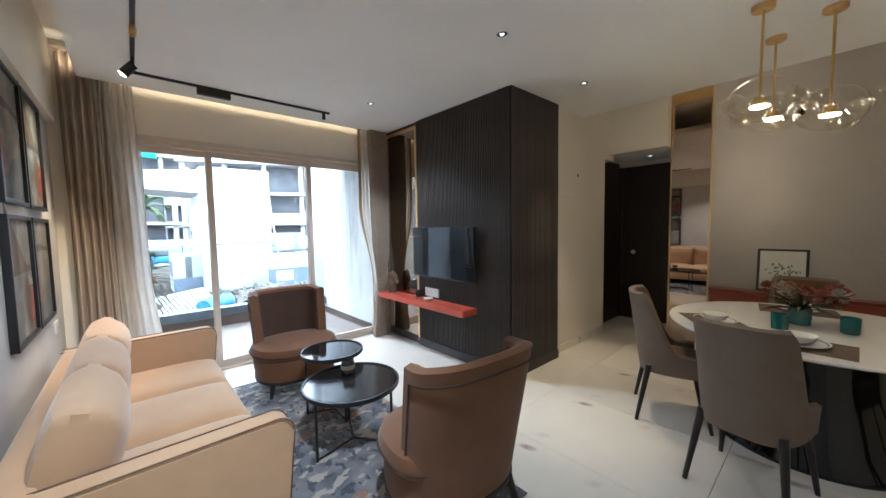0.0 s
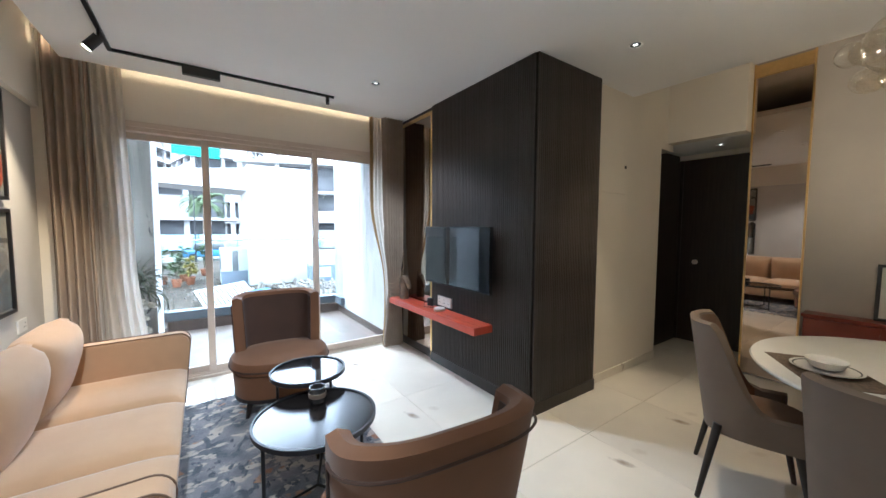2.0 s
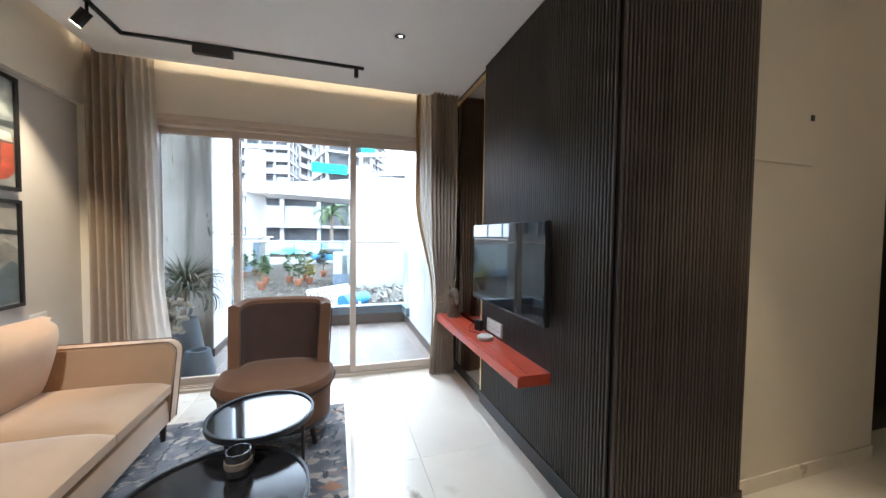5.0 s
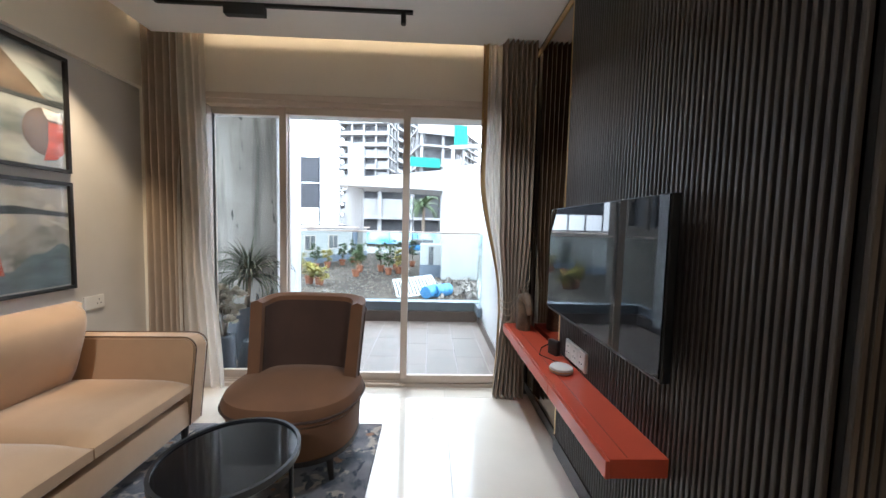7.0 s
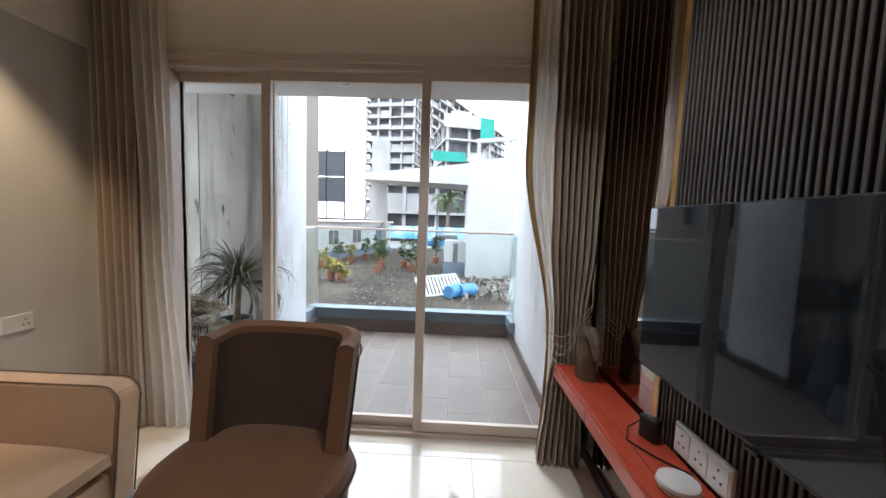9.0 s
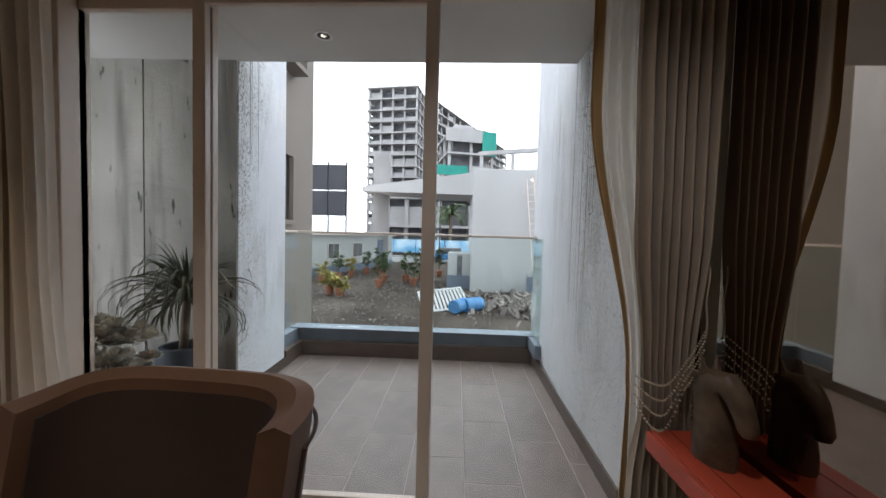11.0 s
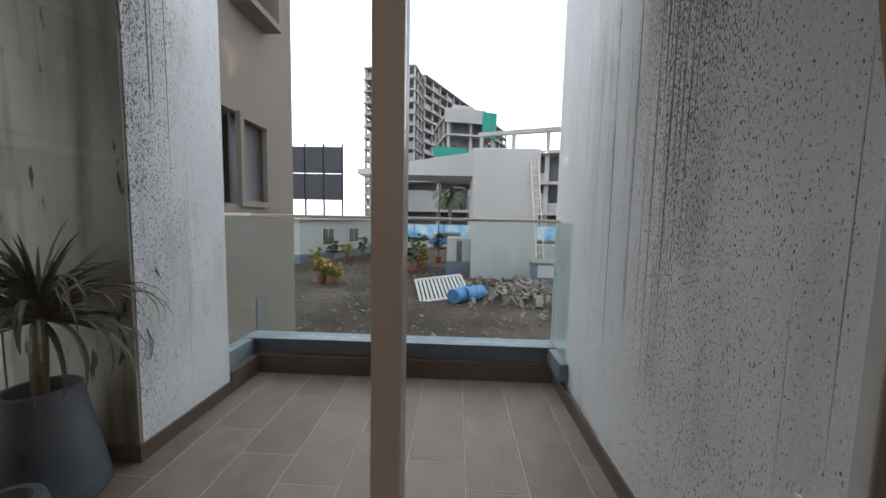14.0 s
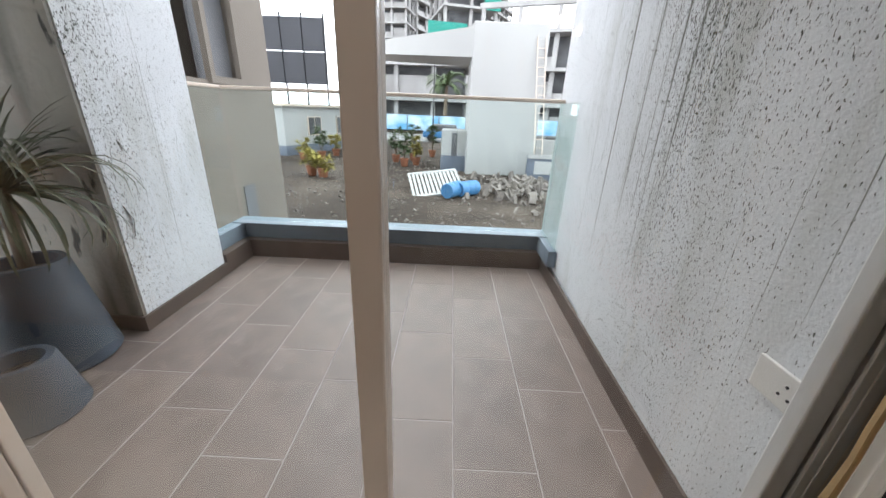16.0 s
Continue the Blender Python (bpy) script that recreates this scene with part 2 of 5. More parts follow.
def stucco(name, yc, half, z0, z1):
    m = mat(name, (0.76, 0.77, 0.78), 0.9, var=0.05, scale=2.2, bump=0.25, bscale=110)
    mould(m, (0.45, 0.45, 0.40), 2.5, (1, 2.5, 0.5), yc, half * 1.2, z0, z1, 0.16, 0.54, 0.98, 8)
    mould(m, (0.16, 0.16, 0.13), 3.4, (1, 24, 0.11), yc + 0.12, half, z0, z1, 0.17, 0.67, 0.75, 6)
    mould(m, (0.08, 0.08, 0.066), 150.0, (1, 1.3, 0.5), yc, half * 0.95, z0, z1, 0.15, 0.635, 0.675, 3)
    mould(m, (0.13, 0.125, 0.10), 80.0, (1, 1.2, 0.6), yc, half * 1.6, z0 - 0.6, z1, 0.05, 0.70, 0.73, 5)
    return m


M_STUCCO = stucco("white_textured_render", 0.68, 0.50, 0.4, 2.2)
M_PIERSTUCCO = stucco("white_textured_pier_render", 1.12, 0.28, 0.5, 3.0)
# grey base carries the shade of these walls; the two layers are stains
M_SHADESTAINED = mat("shaded_stained_render", (0.34, 0.32, 0.28), 0.9, var=0.18, scale=1.6, bump=0.5, bscale=40)
layer(M_SHADESTAINED, (0.10, 0.095, 0.08), 2.4, 0.52, 0.72, stretch=(2.5, 2.5, 0.25), detail=9)
layer(M_SHADESTAINED, (0.05, 0.05, 0.045), 12.0, 0.64, 0.68, stretch=(1, 1, 0.3), detail=8)
M_BLUEGREY = mat("blue_grey_metal_channel", (0.20, 0.24, 0.28), 0.45, var=0.08, bump=0.02)
M_CONC = mat("grey_concrete", (0.40, 0.39, 0.375), 0.9, var=0.15, scale=0.35, bump=0.1, bscale=4)
layer(M_CONC, (0.27, 0.255, 0.24), 0.5, 0.52, 0.72, stretch=(1, 1, 0.3))
M_TAUPEWALL = mat("taupe_facade_paint", (0.175, 0.15, 0.122), 0.85, var=0.07, scale=0.6, bump=0.1, bscale=20)


# ---- mesh helpers ----
def box(bm, x0, x1, y0, y1, z0, z1, bevel=0.0, seg=2):
    m = Matrix.Translation(((x0 + x1) / 2, (y0 + y1) / 2, (z0 + z1) / 2)) @ Matrix.Diagonal((abs(x1 - x0), abs(y1 - y0), abs(z1 - z0), 1))
    vs = bmesh.ops.create_cube(bm, size=1, matrix=m)["verts"]
    if bevel:
        es = list({e for v in vs for e in v.link_edges})
        bmesh.ops.bevel(bm, geom=es, offset=bevel, segments=seg, affect="EDGES", profile=0.5)
    return bm


def slab(x0, x1, y0, y1, z0, z1, bevel=0.0, seg=2):
    return box(bmesh.new(), x0, x1, y0, y1, z0, z1, bevel, seg)


def rod(bm, a, b, r0, r1=None, seg=12):
    a, b = Vector(a), Vector(b)
    d = b - a
    m = Matrix.Translation((a + b) / 2) @ d.to_track_quat("Z", "Y").to_matrix().to_4x4()
    bmesh.ops.create_cone(bm, cap_ends=True, segments=seg, radius1=r0, radius2=r0 if r1 is None else r1, depth=d.length, matrix=m)
    return bm


def lathe(profile, seg=32, bm=None, at=(0, 0, 0), sx=1.0, sy=1.0, ring=False):
    """Turns rows of (radius, height) about the upright axis."""
    bm = bm or bmesh.new()
    rings = []
    profile = [*profile, profile[0]] if ring else profile
    for r, z in profile:
        rings.append([bm.verts.new((at[0] + sx * r * math.cos(2 * math.pi * i / seg), at[1] + sy * r * math.sin(2 * math.pi * i / seg), at[2] + z)) for i in range(seg)])
    for a, b in zip(rings, rings[1:]):
        for i in range(seg):
            bm.faces.new((a[i], a[(i + 1) % seg], b[(i + 1) % seg], b[i]))
    if ring:
        return bm
    if profile[0][0] > 1e-4:
        bm.faces.new(rings[0][::-1])
    if profile[-1][0] > 1e-4:
        bm.faces.new(rings[-1])
    return bm


def sheet(f, nu, nv, thick=0.0):
    """A curved sheet from f(u, v), with u and v from 0 to 1, given thickness along its normals."""
    bm = bmesh.new()
    g = [[bm.verts.new(f(i / nu, j / nv)) for j in range(nv + 1)] for i in range(nu + 1)]
    for i in range(nu):
        for j in range(nv):
            bm.faces.new((g[i][j], g[i + 1][j], g[i + 1][j + 1], g[i][j + 1]))
    if thick:
        bm.normal_update()
        bmesh.ops.solidify(bm, geom=bm.faces[:], thickness=thick)
    return bm


def tube(points, r, seg=8):
    """A round cord along points."""
    bm = bmesh.new()
    rings = []
    pts = [Vector(p) for p in points]
    for i, p in enumerate(pts):
        d = (pts[min(i + 1, len(pts) - 1)] - pts[max(i - 1, 0)]).normalized()
        q = d.to_track_quat("Z", "Y")
        rings.append([bm.verts.new(p + q @ Vector((r * math.cos(2 * math.pi * k / seg), r * math.sin(2 * math.pi * k / seg), 0))) for k in range(seg)])
    for a, b in zip(rings, rings[1:]):
        for k in range(seg):
            bm.faces.new((a[k], a[(k + 1) % seg], b[(k + 1) % seg], b[k]))
    bm.faces.new(rings[0][::-1])
    bm.faces.new(rings[-1])
    return bm


def mesh_of(bm, name, material, smooth=False):
    bmesh.ops.recalc_face_normals(bm, faces=bm.faces[:])
    me = bpy.data.meshes.new(name)
    bm.to_mesh(me)
    bm.free()
    me.materials.append(material)
    if smooth:
        me.polygons.foreach_set("use_smooth", [True] * len(me.polygons))
        me.set_sharp_from_angle(angle=radians(38))
    return me


def part(name, bm, material, parent=None, label="", smooth=False, at=None):
    ob = new(name, mesh_of(bm, name, material, smooth))
    if parent:
        ob.parent = parent
    if at is not None:
        ob.matrix_basis = at
    if label:
        ob["label"] = label
    return ob


def thing(name, m, label, category, group="", kind=""):
    ob = new(name)
    ob.empty_display_size = 0.1
    ob.matrix_basis = m
    return tagged(ob, label, category, group, kind)


def structure(name, bm, material, label, category, smooth=False):
    return tagged(part(name, bm, material, smooth=smooth), label, category, kind="structure")


def solo(name, bm, material, label, category, group="", smooth=False, at=None):
    return tagged(part(name, bm, material, smooth=smooth, at=at), label, category, group)


# ---- the flat: shell ----
H, XE, YB = 2.7, 5.4, -6.2          # ceiling height, dining wall, back wall
structure("floor", slab(-0.2, 8.2, YB - 0.2, 0.06, -0.25, -0.012), M_MARBLE, "cream polished marble floor with brown veins", "floor")
structure("wall_sofa", slab(-0.2, 0.0, YB, 0.0, -0.012, 3.1), M_PANELWALL, "plain grey papered wall behind the sofa", "wall")
structure("beam_sofa", slab(0.0, 0.045, YB, 0.0, 2.33, 3.0), M_WALL, "cream painted beam along the sofa wall", "beam")
structure("wall_back", slab(-0.2, 8.2, YB - 0.2, YB, -0.012, 3.1), M_WALL, "plain cream wall closing the room", "wall")
bm = slab(-0.2, 0.40, 0.0, 0.2, -0.25, 3.1)
box(bm, 2.974, 7.4, 0.0, 0.028, -0.25, 3.1)
box(bm, 0.40, 2.97, 0.0, 0.2, 2.30, 3.1)
structure("wall_window", bm, M_WALL, "cream wall over the sliding balcony door", "wall")
structure("ceiling", slab(0.195, 4.5, YB, -0.12, H, H + 0.06), M_CEIL, "white dropped ceiling with cove edges", "ceiling")
structure("ceiling_upper", slab(-0.2, 8.2, YB, 0.2, 2.99, 3.1), M_CEIL, "white upper ceiling over the coves", "ceiling")
bm = slab(XE, XE + 0.15, YB, -3.28, -0.012, 3.0)
box(bm, XE, XE + 0.15, -3.28, -2.84, -0.012, 3.0)
structure("wall_dining", bm, M_DINEWALL, "taupe papered wall behind the dining table", "wall")
# corridor beyond the ribbed box
structure("wall_corridor", slab(3.06, 5.12, -2.17, -2.05, -0.012, 3.0), M_WALL, "cream corridor wall beside the ribbed box", "wall")
structure("wall_corridor_lintel", slab(5.12, 5.40, -2.17, -2.05, 2.29, 3.0), M_WALL, "cream wall over the dark door", "wall")
structure("wall_corridor_bulkhead", slab(5.25, 5.40, -2.84, -2.17, 2.36, 3.0), M_WALL, "cream bulkhead over the corridor mouth", "wall")
structure("ceiling_corridor", slab(5.40, 7.2, -3.0, -1.0, 2.36, 2.42), M_CEIL, "white low corridor ceiling", "ceiling")
structure("wall_corridor_end", slab(6.15, 6.3, -3.2, -1.0, -0.012, 3.0), M_WALL, "cream wall at the corridor's end", "wall")
structure("wall_corridor_side", slab(5.55, 6.2, -3.0, -2.86, -0.012, 3.0), M_WALL, "cream corridor side wall", "wall")
structure("wall_passage", slab(5.12, 6.3, -1.95, -1.85, -0.012, 3.0), M_WENGE, "dark veneered wall at the passage", "wall")
d = thing("door_1", pose(0, 0, 0), "dark wenge flush door with a round knob, closed", "door", kind="structure")
part("door_leaf", slab(6.10, 6.15, -2.86, -2.02, 0.0, 2.29, 0.003), M_WENGE, d)
part("door_frame", slab(6.08, 6.15, -2.02, -1.95, 0.0, 2.29, 0.003), M_WENGE, d)
bm = lathe([(0.0, 0.0), (0.018, 0.0), (0.018, 0.03), (0.03, 0.035), (0.03, 0.06), (0.0, 0.065)], 16)
part("door_knob", bm, M_ALU, d, "round steel knob", True, pose(6.10, -2.2, 1.02, 0, -90, 0))
d = thing("door_2", pose(0, 0, 0), "dark wenge door frame and leaf in the corridor", "door", kind="structure")
part("door_frame", slab(5.12, 5.20, -2.03, -1.96, 0.0, 2.28, 0.003), M_WENGE, d)
part("door_leaf", slab(5.28, 6.05, -2.0, -1.955, 0.0, 2.28, 0.003), M_WENGE, d)
part("door_hinge", slab(5.262, 5.28, -2.006, -1.99, 0.18, 0.28), M_ALU, d, "steel hinge")
part("door_hinge", slab(5.262, 5.28, -2.006, -1.99, 1.9, 2.0), M_ALU, d, "steel hinge")
structure("baseboard", slab(3.87, 5.12, -2.18, -2.17, 0, 0.08), M_MARBLE, "low cream marble skirting", "skirting")
structure("wall_side", slab(7.2, 7.4, YB, 0, -0.012, 3.0), M_WALL, "plain cream wall", "wall")

# ---- ribbed TV box ----
structure("tv_box_core", slab(3.062, 3.86, -2.205, 0.0, 0.0, H), M_WENGE, "dark wenge box behind the ribbed panel", "wall panel")
panel = thing("ribbed_panel", pose(0, 0, 0), "dark wenge ribbed wall panel with vertical slats", "wall panel", kind="structure")
part("back_board", slab(3.046, 3.060, -2.215, -0.83, 0.0, H - 0.003), M_GAP, panel)
part("end_board", slab(3.046, 3.858, -2.228, -2.208, 0.0, H - 0.003), M_GAP, panel)
slat = mesh_of(slab(-0.009, 0.0055, -0.0058, 0.0058, 0.10, H - 0.004, 0.002, 1), "slat", M_SLAT)
ny = 63
for i in range(ny):
    o = new("slat", slat)
    o.parent = panel
    o.matrix_basis = pose(3.040, -2.205 + i * (1.37 / ny), 0)
for i in range(36):
    o = new("slat", slat)
    o.parent = panel
    o.matrix_basis = pose(3.055 + i * 0.0222, -2.233, 0)
part("plinth", slab(3.03, 3.046, -2.24, -0.83, 0.0, 0.095), M_WENGE, panel)
part("plinth", slab(3.046, 3.858, -2.24, -2.228, 0.0, 0.095), M_WENGE, panel)
mir = thing("tall_mirror", pose(0, 0, 0), "tall bronze mirror with thin metal edge beside the ribbed panel", "mirror")
part("mirror_glass", slab(3.050, 3.060, -0.80, -0.14, 0.10, 2.62), M_MIRRORC, mir)
part("metal_edge", slab(3.044, 3.060, -0.83, -0.80, 0.04, 2.66, 0.002), M_GOLD, mir)
part("metal_edge", slab(3.044, 3.060, -0.80, -0.14, 0.04, 0.10, 0.002), M_WENGE, mir)
part("metal_edge", slab(3.044, 3.060, -0.80, -0.14, 2.62, 2.66, 0.002), M_GOLD, mir)
part("side_board", slab(3.036, 3.060, -0.14, -0.04, 0.0, 2.69, 0.002), M_WENGE, mir)

# ---- sliding balcony door ----
win = thing("window_1", pose(0, 0, 0), "white aluminium three-panel sliding balcony door", "sliding door", kind="structure")
part("outer_frame", slab(0.40, 0.50, -0.01, 0.12, 0.0, 2.30, 0.004), M_ALU, win)
bm = slab(2.945, 2.972, -0.035, 0.03, 0.0, 2.30, 0.002)
for k in (-0.033, -0.005, 0.022):
    box(bm, 2.925, 2.946, k, k + 0.007, 0.0, 2.30, 0.001, 1)
part("outer_frame", bm, M_PALEALU, win, "pale grey grooved jamb")
bm = slab(0.40, 2.965, -0.015, 0.12, 2.24, 2.303, 0.004)
box(bm, 0.40, 2.97, -0.035, -0.01, 2.275, 2.32, 0.004)
part("top_frame", bm, M_ALU, win)
bm = slab(0.40, 2.965, -0.03, 0.12, -0.02, 0.025, 0.004)
for k in (0.0, 0.04, 0.08):
    box(bm, 0.42, 2.95, k - 0.004, k + 0.004, 0.025, 0.04)
part("bottom_track", bm, M_ALU, win)


def sash(x0, x1, y, wl, wr, right=M_ALU):
    """One glazed leaf."""
    s = part("sash", slab(x0, x0 + wl, y - 0.018, y + 0.018, 0.03, 2.25, 0.004), M_ALU, win)
    part("stile", slab(x1 - wr, x1, y - 0.018, y + 0.018, 0.03, 2.25, 0.004), right, s)
    part("rail", slab(x0 + wl, x1 - wr, y - 0.017, y + 0.017, 0.03, 0.095, 0.004), M_ALU, s)
    part("rail", slab(x0 + wl, x1 - wr, y - 0.017, y + 0.017, 2.185, 2.25, 0.004), M_ALU, s)
    p = part("pane", slab(x0 + wl, x1 - wr, y - 0.003, y + 0.003, 0.095, 2.185), M_GLASS, s)
    p.visible_shadow = False


sash(0.46, 1.105, 0.085, 0.04, 0.06)
sash(1.045, 2.085, 0.045, 0.055, 0.052)
# paler metal on this right stile puts the daylight on it into the colour
sash(2.033, 2.93, 0.0, 0.054, 0.045, M_PALEALU)


# ---- balcony ----
BZ = -0.03
structure("balcony_floor", slab(-1.2, 3.0, 0.12, 2.28, -0.25, BZ - 0.0013), M_GROUT, "grey grouted balcony floor bed", "floor")
structure("balcony_wall_east", slab(2.968, 3.3, 0.032, 1.235, -0.25, 3.1), M_STUCCO, "white textured balcony wall streaked with black mould", "wall")
structure("balcony_wall_east_outer", slab(2.99, 3.3, 1.255, 2.29, -1.4, 7.0), M_PIERSTUCCO, "white textured balcony wall streaked with mould", "wall")
structure("balcony_pier", slab(-0.1, 0.59, 1.045, 1.73, -1.4, 5.5), M_PIERSTUCCO, "white textured pier streaked with black mould", "pillar")
structure("balcony_recess_wall", slab(-1.2, -0.1, 1.02, 1.2, -0.25, 3.1), M_SHADESTAINED, "rain-stained balcony recess wall, its shade put into the grey", "wall")
# thin sheet that colours the white pier's unlit side darker
structure("balcony_pier_face", slab(-0.12, 0.586, 1.028, 1.045, -0.02, 2.45), M_SHADESTAINED, "rain-stained face of the pier, its shade put into the grey", "wall")
structure("balcony_wall_west", slab(-1.2, -1.05, 0.2, 1.02, -0.25, 3.1), M_SHADESTAINED, "rain-stained balcony side wall, its shade put into the grey", "wall")
# soffit borrows the wallpaper's grey so that it looks dim
structure("balcony_ceiling", slab(-1.2, 3.3, 0.2, 1.05, 2.44, 2.7), M_PANELWALL, "white balcony soffit, greyed for its shade", "ceiling")
bm = slab(0.59, 0.605, 1.03, 1.74, BZ, 0.055)
box(bm, -1.05, 0.605, 1.012, 1.03, BZ, 0.055)
box(bm, 0.50, 0.605, 1.74, 2.08, BZ, 0.115)
box(bm, 0.50, 2.99, 2.065, 2.08, BZ, 0.115)
box(bm, 2.955, 2.973, 0.2, 2.065, BZ, 0.07)
structure("balcony_skirting", bm, M_SKIRT, "brown stone balcony skirting", "skirting")
bm = slab(0.48, 3.0, 2.08, 2.28, -0.3, 0.11)
box(bm, 0.36, 0.50, 1.73, 2.28, -0.3, 0.11)
structure("balcony_kerb", bm, M_SKIRT, "brown stone kerb under the glass railing", "kerb")
rail = thing("glass_railing", pose(0, 0, 0), "frameless green-tinted glass balcony railing with aluminium handrail", "railing")
bm = slab(0.44, 3.0, 2.14, 2.24, 0.11, 0.235, 0.004)
box(bm, 0.44, 0.54, 1.74, 2.14, 0.11, 0.235, 0.004)
part("base_channel", bm, M_BLUEGREY, rail, "blue-grey metal base channel")
bm = slab(0.46, 3.0, 2.10, 2.28, 0.235, 0.243)
part("channel_lip", bm, M_BLUEGREY, rail)
for x0, x1 in ((0.505, 1.75), (1.755, 2.985)):
    p = part("glass_panel", slab(x0, x1, 2.184, 2.196, 0.243, 1.225), M_GREENGLASS, rail)
    p.visible_shadow = False
p = part("glass_panel", slab(0.485, 0.497, 1.745, 2.18, 0.235, 1.225), M_GREENGLASS, rail)
p.visible_shadow = False
part("base_channel", slab(2.925, 2.985, 1.80, 2.14, 0.11, 0.235, 0.004), M_BLUEGREY, rail)
p = part("glass_panel", slab(2.955, 2.967, 1.80, 2.18, 0.243, 1.225), M_GREENGLASS, rail)
p.visible_shadow = False
part("handrail", slab(0.47, 2.99, 2.168, 2.212, 1.225, 1.25, 0.006), M_ALU, rail, "brushed aluminium handrail")
part("handrail", slab(0.47, 0.514, 1.735, 2.168, 1.225, 1.25, 0.006), M_ALU, rail, "brushed aluminium handrail")


# ---- living corner ----
def outline(a, rx, front, back):
    """A rounded seat outline: an ellipse whose front and rear have their own depths."""
    s, c = math.sin(a), math.cos(a)
    return rx * math.copysign(abs(s) ** 0.8, s), (-front if c > 0 else back) * abs(c) ** 0.8


def drum(rows, n=40):
    """Stacks outlines: rows of (half width, front, back, z)."""
    bm = bmesh.new()
    rings = []
    for rx, fr, bk, z in rows:
        rings.append([bm.verts.new((*outline(2 * math.pi * i / n, rx, fr, bk), z)) for i in range(n)])
    for a, b in zip(rings, rings[1:]):
        for i in range(n):
            bm.faces.new((a[i], a[(i + 1) % n], b[(i + 1) % n], b[i]))
    bm.faces.new(rings[0])
    bm.faces.new(rings[-1])
    return bm


def ring_cord(rx, fr, bk, z, r, n=48, a0=0.0, a1=2 * math.pi):
    return tube([(*outline(a0 + (a1 - a0) * i / n, rx, fr, bk), z) for i in range(n + 1)], r, 6)


def tub_chair(m, label):
    c = thing("tub_chair", m, label, "armchair", "velvet tub chairs")
    part("base", drum([(0.31, 0.29, 0.20, 0.13), (0.335, 0.315, 0.22, 0.15), (0.345, 0.325, 0.23, 0.32)]), M_VELVET, c, smooth=True)
    part("base_band", drum([(0.339, 0.319, 0.225, 0.125), (0.339, 0.319, 0.225, 0.15)]), M_LEG, c, "dark wooden base band")
    part("seat_cushion", drum([(0.34, 0.32, 0.22, 0.32), (0.36, 0.34, 0.23, 0.34), (0.365, 0.345, 0.235, 0.385), (0.35, 0.33, 0.225, 0.42),
                               (0.30, 0.28, 0.19, 0.438), (0.15, 0.14, 0.10, 0.447)]), M_VELVET, c, smooth=True)
    part("seat_piping", ring_cord(0.367, 0.347, 0.237, 0.365, 0.006), M_VELVETD, c, smooth=True)

    def back(off, drop):
        """The winged back: a squarish U that leans backward and widens upward."""
        def f(u, v):
            a = radians(-90 + 180 * u)
            front = -0.02 + 0.13 * v
            rear = 0.215 + 0.125 * v
            half = 0.305 + 0.03 * v
            sn, cs = math.sin(a), max(0.0, math.cos(a))
            top = 0.86 - drop - 0.02 * abs(sn) ** 8
            return ((half + off) * math.copysign(abs(sn) ** 0.6, sn), front + (rear + off - front) * cs ** 0.6, 0.16 + (top - 0.16) * v)
        return f
    bm = bmesh.new()
    n, k = 36, 8
    fo, fi = back(0.0, 0.0), back(-0.07, 0.004)
    go = [[bm.verts.new(fo(i / n, j / k)) for j in range(k + 1)] for i in range(n + 1)]
    gi = [[bm.verts.new(fi(i / n, j / k)) for j in range(k + 1)] for i in range(n + 1)]
    for g in (go, gi):
        for i in range(n):
            for j in range(k):
                bm.faces.new((g[i][j], g[i + 1][j], g[i + 1][j + 1], g[i][j + 1]))
    mid = [bm.verts.new(((Vector(fo(i / n, 1)) + Vector(fi(i / n, 1))) / 2 + Vector((0, 0, 0.014)))) for i in range(n + 1)]
    for i in range(n):
        bm.faces.new((go[i][k], go[i + 1][k], mid[i + 1], mid[i]))
        bm.faces.new((gi[i][k], gi[i + 1][k], mid[i + 1], mid[i]))
        bm.faces.new((go[i][0], go[i + 1][0], gi[i + 1][0], gi[i][0]))
    for i in (0, n):
        for j in range(k):
            bm.faces.new((go[i][j], go[i][j + 1], gi[i][j + 1], gi[i][j]))
        bm.faces.new((go[i][k], mid[i], gi[i][k]))
    part("backrest", bm, M_VELVET, c, smooth=True)
    f2 = back(-0.076, 0.03)
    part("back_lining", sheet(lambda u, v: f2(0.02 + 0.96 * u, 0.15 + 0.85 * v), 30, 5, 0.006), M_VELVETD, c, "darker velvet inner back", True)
    f3 = back(0.004, 0.055)
    pts = [f3(0.02, j / 8) for j in range(9)] + [f3(0.02 + 0.96 * i / 30, 1) for i in range(1, 30)] + [f3(0.98, 1 - j / 8) for j in range(9)]
    part("back_piping", tube(pts, 0.005, 6), M_VELVETD, c, smooth=True)
    for sx, sy in ((-1, -1), (1, -1), (-1, 1), (1, 1)):
        part("leg", rod(bmesh.new(), (0.23 * sx, 0.17 * sy, 0.14), (0.26 * sx, 0.21 * sy, 0.0), 0.024, 0.013, 10), M_LEG, c, smooth=True)
    return c


tub_chair(pose(1.53, -0.87, 0.012, 0, 0, -3), "brown velvet tub chair on the rug facing the tables")
tub_chair(pose(1.635, -2.91, 0.012, 0, 0, 174), "brown velvet tub chair seen from behind on the rug")


